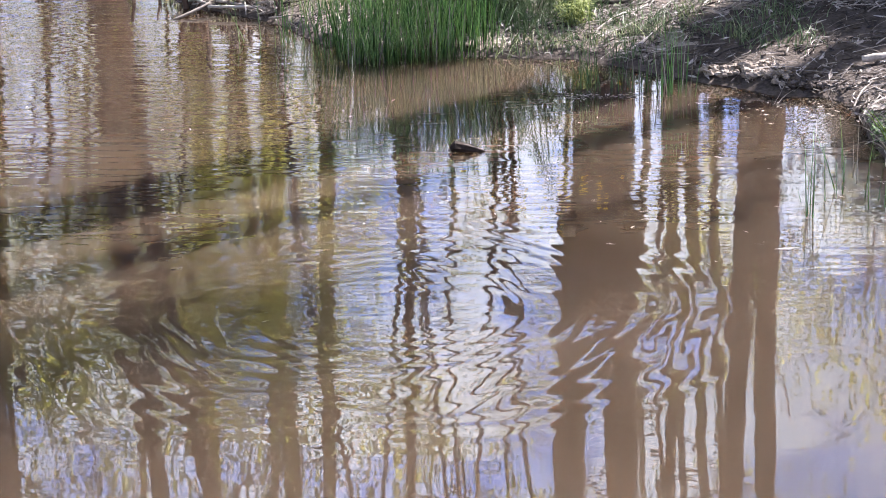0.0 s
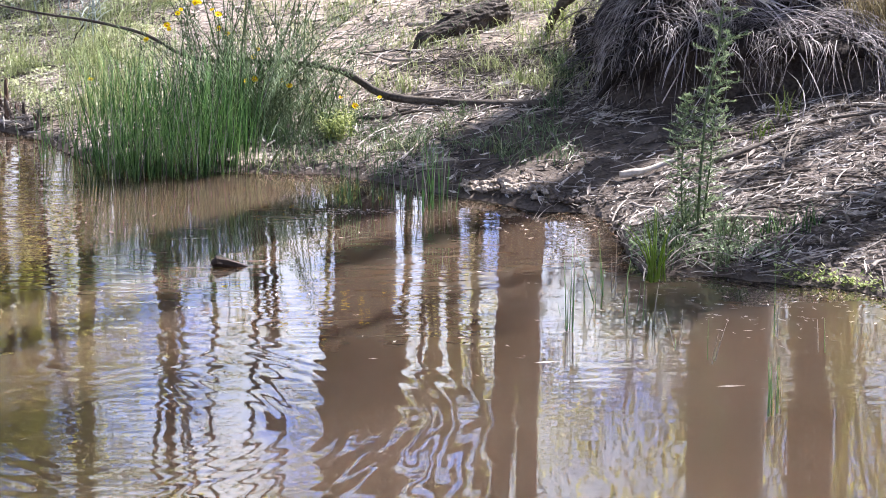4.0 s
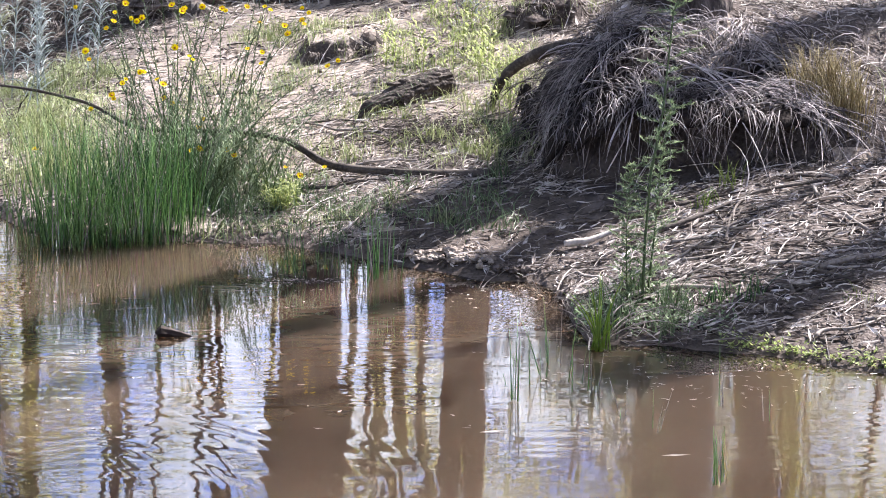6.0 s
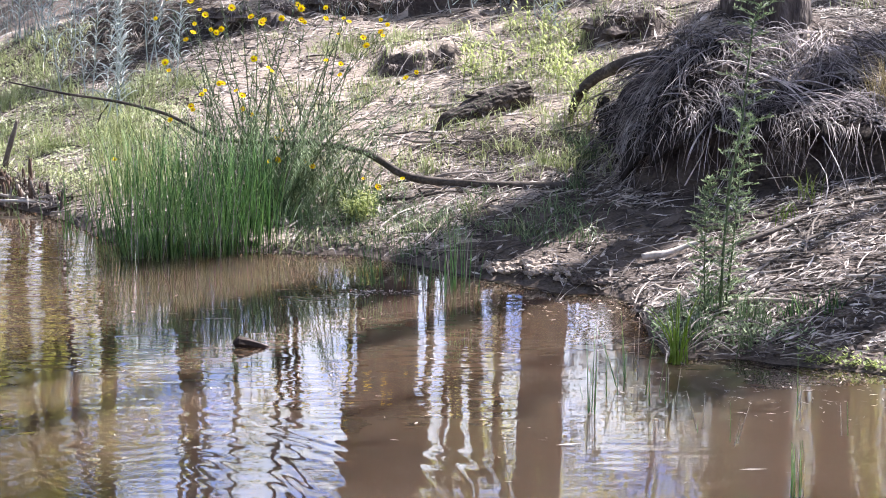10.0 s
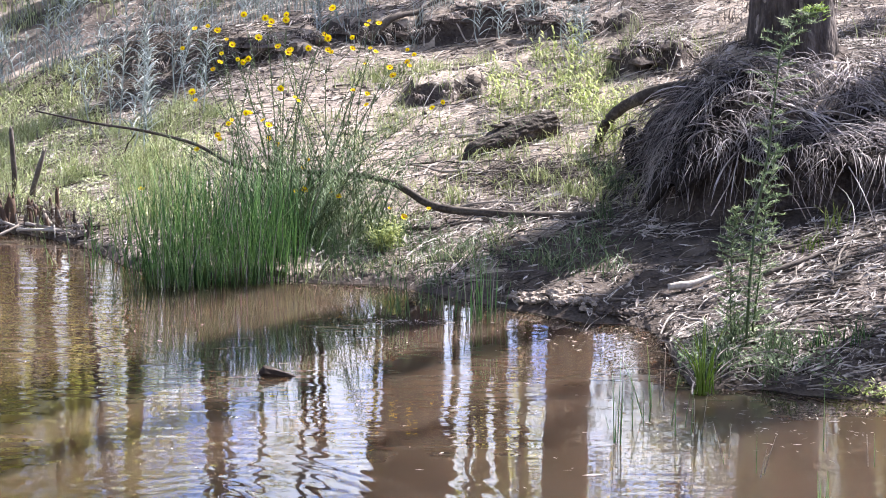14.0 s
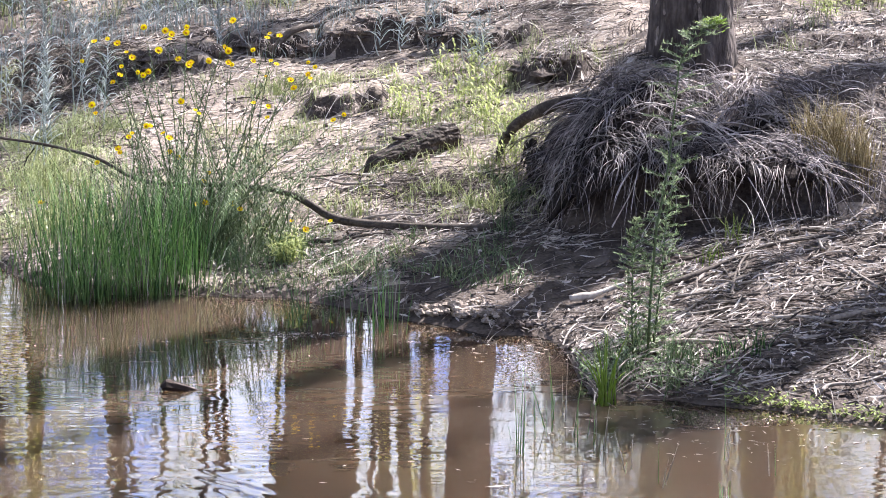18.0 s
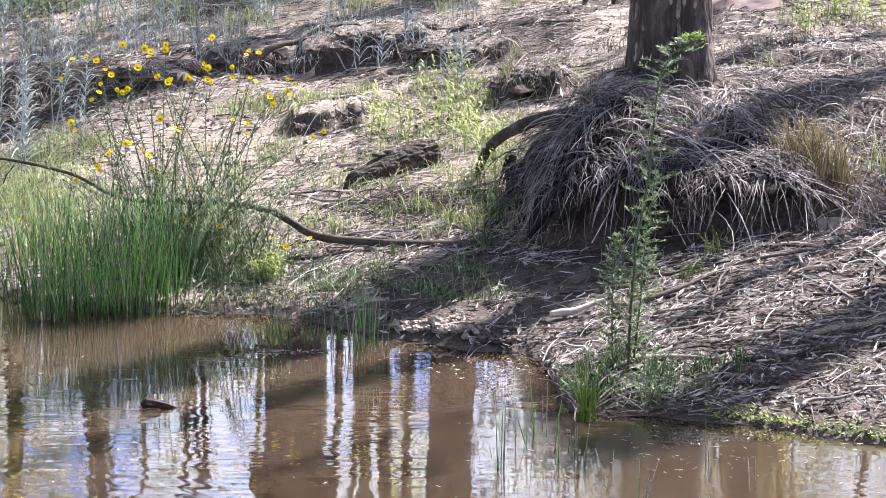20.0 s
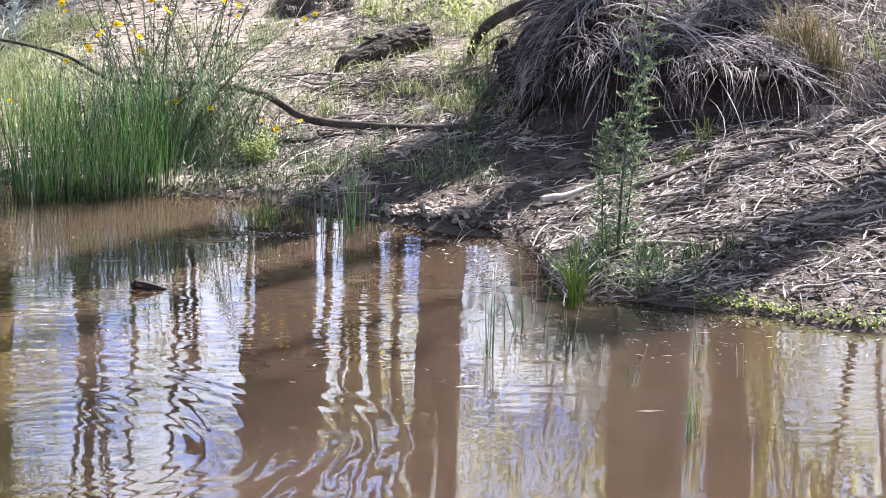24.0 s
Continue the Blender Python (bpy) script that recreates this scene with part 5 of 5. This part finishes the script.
lip = thing("turf_overhang", on_ground(2.1, 14.0, 0.0), "rough sod overhanging the washed-out bank", "turf", kind="structure")
sod, nu, nv = Mesh(), 84, 22
for side in (0, 1):
    for i in range(nu):
        x = 1.09 + 1.65 * i / (nu - 1)
        start = 0.20 + 0.10 * noise.noise(Vector((x * 4, 1, 2))) + 0.06 * noise.noise(Vector((x * 13, 1, 2)))
        for j in range(nv):
            y = bank_foot(x) + start + (1.0 - start) * j / (nv - 1)
            xr = x + 0.16 * (1 - i / (nu - 1)) ** 4 * noise.noise(Vector((3, y * 5, 1)))
            z = mat_z(xr, y) - side * (0.035 + 0.05 * min(1.0, j / 5) + 0.03 * noise.noise(Vector((x * 9, y * 9, 4))))
            sod.v.append((xr - lip.location.x, y - lip.location.y, z - lip.location.z))
lower = nu * nv
for i in range(nu - 1):
    for j in range(nv - 1):
        q = (i * nv + j, (i + 1) * nv + j, (i + 1) * nv + j + 1, i * nv + j + 1)
        sod.f += [q, tuple(lower + k for k in reversed(q))]
    sod.f.append((i * nv, lower + i * nv, lower + (i + 1) * nv, (i + 1) * nv))
part("sod", sod, SHADED_SOIL, lip)


def hanging_grass():
    rng = random.Random(12)
    m = Mesh()

    def strand(x, y, out, ln, bow, r, drop):
        root = sod_top(x, y, -0.01)
        if root.z < 0.40:
            return
        edge = bank_foot(x) + 0.24 + rng.uniform(-0.10, 0.12)          # most end at the lip and leave the hollow open
        if rng.random() < 0.9:
            if root.y + out.y * ln < edge:
                ln = max(0.05, (root.y - edge) / max(0.05, -out.y))
            if root.x + out.x * ln < 1.14:
                ln = max(0.05, (root.x - 1.14) / max(0.05, -out.x))
        tip = root + out * ln
        tip.z = max(sod_top(tip.x, tip.y).z + rng.uniform(0.005, 0.07), root.z - drop * ln)
        m.blade(root, tip, Vector((out.x * ln * 0.15, out.y * ln * 0.15, bow)), r, 6, 3)

    # tussocks on the rounded top, combed away from the tree, each with a lay of its own
    for k in range(115):
        x = 1.05 + 1.75 * rng.random() ** 1.2
        left = max(0.0, 1.55 - x)
        y = bank_foot(x) + 0.36 + 0.95 * rng.random() ** 1.1 + 0.35 * left
        fan = Vector((x - 2.1, y - 15.0, 0)).normalized()
        lay = (fan + Vector((rng.gauss(-0.8 * left, 0.5), rng.gauss(-0.3, 0.3), 0))).normalized()
        size = rng.uniform(0.5, 1.4)
        tone = rng.uniform(0.0018, 0.0040)
        for _ in range(int(19 * size)):
            out = (lay + Vector((rng.gauss(0, 0.15), rng.gauss(0, 0.15), 0)))
            strand(x + rng.gauss(0, 0.06), y + rng.gauss(0, 0.06), out, rng.uniform(0.18, 0.50) * size, rng.uniform(0.0, 0.055), tone * rng.uniform(0.7, 1.3), rng.uniform(0.2, 0.8))
    # fringes that hang over the lip, in bunches with gaps that show the dark hollow
    for k in range(24):
        x0 = 1.06 + 1.9 * rng.random()
        long = rng.uniform(0.08, 0.36) * (1.35 if x0 < 1.5 else 1.0)
        sway = rng.gauss(-0.03, 0.07)
        for _ in range(rng.randrange(4, 13)):
            x = x0 + rng.gauss(0, 0.035)
            back = 0.25 * max(0.0, 1.5 - x0)
            y = bank_foot(x) + rng.uniform(0.22, 0.36) + back
            top = sod_top(x, y).z + rng.uniform(-0.02, 0.03)
            end = y - rng.uniform(0.12, 0.30)
            low = max(ground_z(x + sway, end) + 0.01, top - long * rng.uniform(0.6, 1.3))
            m.blade((x, y, top), (x + sway + rng.gauss(0, 0.04), end, low), (rng.gauss(0, 0.015), -0.07, 0.05), rng.uniform(0.0012, 0.0028), 6, 3)
    # fine roots and blades hanging free before the hollow
    for k in range(34):
        x = 1.1 + 2.2 * rng.random()
        y = bank_foot(x) + rng.uniform(-0.02, 0.16)
        top = rng.uniform(0.5, 0.68)
        low = max(ground_z(x, y - 0.08) + 0.01, top - rng.uniform(0.15, 0.5))
        m.blade((x, y + 0.12, top), (x + rng.gauss(0, 0.10), y - rng.uniform(0.02, 0.12), low), (rng.gauss(0, 0.02), -0.03, 0), rng.uniform(0.0010, 0.0024), 4, 3)
    # loose long straws lying every which way over the mat
    for k in range(330):
        x = 1.15 + 1.75 * rng.random()
        y = bank_foot(x) + rng.uniform(0.45, 1.2)
        a, ln = rng.uniform(0, 2 * math.pi), rng.uniform(0.12, 0.45)
        p = sod_top(x, y, 0.03)
        t = Vector((p.x + ln * math.cos(a), p.y + ln * math.sin(a) * 0.5 - 0.06, p.z - ln * rng.uniform(0.0, 0.5)))
        t.z = max(t.z, sod_top(t.x, t.y).z + 0.02)
        m.blade(p, t, (rng.gauss(0, 0.03), -0.04, rng.uniform(0.02, 0.09)), rng.uniform(0.0016, 0.0042), 6, 3)
    # broken stalks propped against the foot of the bank
    for k in range(28):
        x = 1.5 + 1.7 * rng.random()
        y = bank_foot(x) - rng.uniform(0.0, 0.25)
        p = on_ground(x, y, 0.01)
        t = Vector((x + rng.gauss(0, 0.16), bank_foot(x) + 0.15, rng.uniform(0.35, 0.62)))
        m.blade(p, t, (rng.gauss(0, 0.03), -0.02, 0.02), rng.uniform(0.0016, 0.004), 4, 3)
    ob = new("hanging_grass", m.data("hanging_grass", HAY))
    return tagged(ob, "thick mat of dead grass and roots hanging over the bank", "dead grass", kind="stuff")


hanging_grass()

# ---------------------------------------------------------------- litter, grass and cover that nobody could count
def shadow_mud(x, y):
    """The damp mud between the tree's foot and the water, darkened to deepen the tree's shadow there."""
    return ((x - 0.85) / 0.72) ** 2 + ((y - 13.0) / 0.6) ** 2 < 1 + 1.0 * noise.noise(Vector((x * 3, y * 3, 4)))


def scatter(name, label, category, material, count, place, piece, seed):
    rng = random.Random(seed)
    m = Mesh()
    done = 0
    while done < count:
        x, y = place(rng)
        done += 1
        if ground_z(x, y) < 0.004 or (material is LITTER and shadow_mud(x, y) and rng.random() < 0.78):
            continue
        piece(m, rng, x, y)
    ob = new(name, m.data(name, material, False))
    return tagged(ob, label, category, kind="stuff")


def strip(m, rng, x, y):
    a = rng.gauss(0.25, 1.0)
    ln = rng.choice((0.03, 0.05, 0.07, 0.10, 0.15, 0.28))
    dx, dy = ln * math.cos(a), ln * math.sin(a)
    p, q = on_ground(x, y, rng.uniform(0.003, 0.02)), on_ground(x + dx, y + dy, rng.uniform(0.003, 0.03))
    m.blade(p, q, Vector((rng.gauss(0, 0.02), rng.gauss(0, 0.02), rng.uniform(0, 0.022))), rng.choice((0.0013, 0.0018, 0.0026, 0.0045)), 4, 3)


def straw_piece(m, rng, x, y):
    a = rng.gauss(0.25, 0.8)
    ln = rng.choice((0.05, 0.08, 0.12, 0.16, 0.24))
    p, q = on_ground(x, y, rng.uniform(0.002, 0.02)), on_ground(x + ln * math.cos(a), y + ln * math.sin(a), rng.uniform(0.003, 0.03))
    m.blade(p, q, Vector((rng.gauss(0, 0.012), rng.gauss(0, 0.012), rng.uniform(0, 0.012))), rng.uniform(0.0016, 0.004), 3, 3)


def fallen_leaf(m, rng, x, y):
    a = rng.gauss(0.2, 1.0)
    p = on_ground(x, y, rng.uniform(0.003, 0.018))
    m.leaf(p, (math.cos(a), math.sin(a), rng.gauss(0.08, 0.22)), (-math.sin(a), math.cos(a), rng.gauss(0, 0.5)), rng.uniform(0.05, 0.13), rng.uniform(0.012, 0.026), 0.0, 0.25)


def crumb(m, rng, x, y):
    r = rng.uniform(0.006, 0.02)
    m.lump(tuple(on_ground(x, y, r * 0.3)), (r * 1.3, r, r * 0.8), rng, 0.6, 3, 5, rng.uniform(0, 3))


def right_bank(rng):
    x = 1.1 + 2.5 * rng.random()
    return x, shore(x) + 0.12 + rng.random() * (bank_foot(x) - shore(x) + 0.05)


def slope(rng):
    x = -2.6 + 4.6 * rng.random()
    return x, 13.6 + 8.0 * rng.random() ** 1.1


def terrace(rng):
    return 1.3 + 3.2 * rng.random(), 14.0 + 6.5 * rng.random()


def everywhere(rng):
    x = -2.2 + 6.2 * rng.random()
    return x, shore(x) + 0.05 + 8.5 * rng.random() ** 1.3


scatter("bark_litter", "dense grey litter of shed bark strips and twigs", "litter", LITTER, 2900, right_bank, strip, 51)
scatter("leaf_litter", "dry brown gum leaves strewn on the shore", "litter", LITTER, 3200, right_bank, fallen_leaf, 52)
scatter("slope_litter", "bark and twig litter strewn on the sunny slope", "litter", LITTER, 11500, slope, straw_piece, 53)
scatter("slope_leaves", "dry leaves strewn on the sunny slope", "litter", LITTER, 3600, slope, fallen_leaf, 54)
scatter("terrace_litter", "bark and twig litter on the terrace", "litter", LITTER, 5200, terrace, strip, 55)
scatter("tree_litter", "bark and twig litter strewn beside the tree", "litter", LITTER, 1700, lambda r: (2.3 + 1.4 * r.random(), 13.75 + 2.0 * r.random()), strip, 48)
scatter("shore_litter", "damp twig and bark litter between branch and water", "litter", LITTER, 2000, lambda r: (-0.75 + 2.0 * r.random(), 12.6 + 1.8 * r.random()), strip, 57)
scatter("shore_leaves", "damp leaves between branch and water", "litter", LITTER, 900, lambda r: (-0.75 + 2.0 * r.random(), 12.6 + 1.8 * r.random()), fallen_leaf, 58)
def water_edge(rng):
    x = 0.2 + 1.5 * rng.random()
    return x, shore(x) + 0.01 + 0.9 * rng.random() ** 1.3


scatter("edge_litter", "dark wet bark litter at the waterline", "litter", LITTER, 700, water_edge, strip, 59)
scatter("edge_leaves", "dark wet leaves at the waterline", "litter", LITTER, 600, water_edge, fallen_leaf, 60)
# dark bark litter, also laid to stand in for tree shade by the shrubs
scatter("leaf_mould", "dark shed bark and leaf mould in place of shade under the silver shrubs", "litter", DEAD, 3600, lambda r: (-2.25 + 0.4 * r.gauss(0, 1), 17.9 + 0.35 * r.gauss(0, 1)), strip, 49)
scatter("inlet_litter", "dry straw and bark strewn on the flat by the inlet", "litter", LITTER, 2200, lambda r: (-3.3 + 1.9 * r.random(), 14.6 + 3.4 * r.random()), straw_piece, 47)
scatter("bark_heap", "heap of dark shed bark behind the silver shrubs, deepening the shade", "litter", DEAD, 900, lambda r: (-2.2 + 0.55 * r.gauss(0, 0.8), 17.75 + 0.3 * r.gauss(0, 0.8)), strip, 50)
scatter("dark_litter", "dark shed bark below the log", "litter", LOG, 900, lambda r: (0.55 + 0.26 * r.gauss(0, 1), 14.72 + 0.16 * r.gauss(0, 1)), strip, 46)
scatter("soil_crumbs", "small crumbs of dry soil", "soil crumbs", HUMUS, 1100, everywhere, crumb, 56)


def blade_piece(height, lean):
    def grow(m, rng, x, y):
        a = rng.uniform(0, 2 * math.pi)
        h = height * rng.uniform(0.4, 1.15)
        out = Vector((math.cos(a), math.sin(a), 0)) * h * abs(rng.gauss(0, lean))
        p = on_ground(x, y, -0.005)
        m.blade(p, p + out + Vector((0, 0, h)), -out * 0.25, rng.uniform(0.0016, 0.0034), 3, 3, h * 0.1)
    return grow


def clumped(cx, cy, wx, wy, clumps, seed):
    r0 = random.Random(seed)
    spots = [(cx + wx * r0.uniform(-1, 1), cy + wy * r0.uniform(-1, 1)) for _ in range(clumps)]

    def place(rng):
        sx, sy = spots[rng.randrange(clumps)]
        return sx + rng.gauss(0, 0.07), sy + rng.gauss(0, 0.07)
    return place


scatter("inlet_grass", "bright green grass covering the flat by the inlet", "grass", GRASS, 3600, clumped(-2.4, 15.6, 0.9, 1.2, 120, 1), blade_piece(0.15, 0.6), 61)
scatter("far_inlet_grass", "pale green grass along the far side of the inlet", "grass", GRASS, 2000, clumped(-3.05, 17.2, 0.6, 1.1, 90, 11), blade_piece(0.13, 0.6), 74)
scatter("inlet_tall_grass", "taller green grass behind the rushes", "grass", GRASS, 260, clumped(-1.65, 14.35, 0.4, 0.4, 40, 2), blade_piece(0.42, 0.2), 62)
scatter("bush_grass", "green and dry grass round the daisy bush", "grass", WEED, 800, clumped(-0.75, 13.95, 0.55, 0.35, 60, 3), blade_piece(0.17, 0.5), 63)
scatter("slope_grass", "sparse pale green grass on the slope", "grass", GRASS, 4200, clumped(0.1, 15.9, 1.2, 1.8, 170, 4), blade_piece(0.10, 0.6), 64)
scatter("back_grass", "grey-green grass and low plants behind the slope", "grass", GREYLEAF, 2000, clumped(-1.2, 19.9, 2.4, 1.7, 150, 5), blade_piece(0.22, 0.5), 65)
scatter("back_green_grass", "green grass in the back of the slope", "grass", GRASS, 2600, clumped(-0.4, 21.0, 3.4, 1.2, 110, 6), blade_piece(0.2, 0.5), 66)
scatter("terrace_grass", "thin dry grass on the terrace", "grass", STRAW, 2000, clumped(2.6, 16.5, 1.4, 2.3, 110, 7), blade_piece(0.10, 0.7), 67)
scatter("shore_grass", "thin green grass along the damp shore", "grass", WEED, 1300, clumped(0.1, 13.4, 0.8, 0.42, 60, 8), blade_piece(0.10, 0.7), 68)


def chickweed(m, rng, x, y):
    p = on_ground(x, y, rng.uniform(0.0, 0.03))
    a = rng.uniform(0, 2 * math.pi)
    m.leaf(p, (math.cos(a), math.sin(a), rng.uniform(0.1, 0.9)), (-math.sin(a), math.cos(a), 0), rng.uniform(0.018, 0.04), rng.uniform(0.010, 0.018))


def along_edge(rng):
    x = 1.72 + 1.1 * rng.random()
    return x, shore(x) + abs(rng.gauss(0.02, 0.05))


scatter("shore_chickweed", "low bright green chickweed edging the pool", "chickweed", HERB, 650, along_edge, chickweed, 71)
scatter("weed_bed", "dark low leaves round the tall weed", "herbs", WEED, 1500, clumped(1.42, 11.42, 0.32, 0.25, 40, 9), chickweed, 72)
scatter("far_clover", "low pale green leaves along the inlet", "herbs", GRASS, 3500, clumped(-3.0, 17.3, 0.6, 1.2, 110, 12), chickweed, 75)
scatter("flat_clover", "low green leaves on the inlet flat", "herbs", GRASS, 7500, clumped(-2.3, 15.6, 0.9, 1.2, 120, 10), chickweed, 73)


def afloat(m, rng, x, y):
    a = rng.uniform(0, 6.28)
    m.leaf((x, y, 0.003), (math.cos(a), math.sin(a), 0), (-math.sin(a), math.cos(a), 0.1), rng.uniform(0.01, 0.05), rng.uniform(0.004, 0.009))


def scum(seed, count, cx, cy, wx, wy, label):
    rr = random.Random(seed)
    m = Mesh()
    for _ in range(count):
        x, y = cx + wx * rr.gauss(0, 1), cy + wy * rr.gauss(0, 1)
        if ground_z(x, y) < 0.0:
            afloat(m, rr, x, y)
    tagged(new("floating_debris", m.data("floating_debris", LITTER, False)), label, "debris", kind="stuff")


scum(81, 260, 1.6, 10.55, 0.5, 0.25, "fine leaf debris floating near the shore")
scum(82, 120, 0.7, 12.1, 0.4, 0.15, "fine leaf debris floating in the shallows")
scum(84, 150, -0.22, 12.35, 0.13, 0.035, "small dark mat of reed litter afloat")
scum(83, 160, 0.0, 11.0, 1.6, 1.2, "specks of debris floating on the pool")
for k, (x, y) in enumerate(((1.32, 9.42), (0.62, 9.75))):
    ob = thing("floating_leaf", (x, y, 0.004), "narrow pale gum leaf floating on muddy water", "leaf", "floating leaves")
    m = Mesh()
    m.leaf((-0.06, 0, 0), (1, 0.15 * k, 0.02), (0, 1, 0.1), 0.12, 0.018)
    part("blade", m, BLEACHED, ob, smooth=False)

# steep faces: bare dark soil; waterline: wet mud; both also colour in shade
for slot in (SHADED_SOIL, MUD, HUMUS):
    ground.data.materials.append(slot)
kinds = []
for p in ground.data.polygons:
    c = p.center
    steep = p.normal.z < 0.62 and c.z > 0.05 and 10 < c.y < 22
    damp = 9 < c.y < 20 and -0.2 < c.z < 0.034 + 0.025 * noise.noise(Vector((c.x * 4, c.y * 4, 0)))
    # dark soil before the bank foot, its colour also deepening the shadow
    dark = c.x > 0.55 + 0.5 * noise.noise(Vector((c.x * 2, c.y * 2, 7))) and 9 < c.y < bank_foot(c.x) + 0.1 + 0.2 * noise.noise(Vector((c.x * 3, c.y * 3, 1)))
    # mud under the tree's shadow takes the dark waterline slot to deepen it
    damp = damp or shadow_mud(c.x, c.y)
    # near bank and terrace edge darkened to tone down their sunlit brightness
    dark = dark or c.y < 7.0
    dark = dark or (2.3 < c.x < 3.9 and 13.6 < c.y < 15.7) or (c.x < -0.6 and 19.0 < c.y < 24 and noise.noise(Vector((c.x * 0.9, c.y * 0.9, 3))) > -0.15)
    dark = dark or (c.x > 1.3 and 14.4 < c.y < 21 and noise.noise(Vector((c.x * 1.6, c.y * 1.6, 2))) > 0.10)
    # dark litter patch whose soil colour also replaces missing tree shade
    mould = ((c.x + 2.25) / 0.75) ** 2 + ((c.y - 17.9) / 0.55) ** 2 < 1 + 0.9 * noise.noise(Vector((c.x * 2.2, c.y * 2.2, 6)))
    # shade between the hanging strands and under the sod, put into the colour
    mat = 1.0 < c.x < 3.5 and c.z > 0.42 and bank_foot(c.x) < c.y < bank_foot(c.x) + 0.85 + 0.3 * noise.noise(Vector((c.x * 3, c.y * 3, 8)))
    hollow_shade = 1.0 < c.x < 2.75 and bank_foot(c.x) - 0.06 + 0.1 * noise.noise(Vector((c.x * 5, c.y * 5, 3))) < c.y < bank_foot(c.x) + 0.6
    steep = steep or mat or mould or hollow_shade
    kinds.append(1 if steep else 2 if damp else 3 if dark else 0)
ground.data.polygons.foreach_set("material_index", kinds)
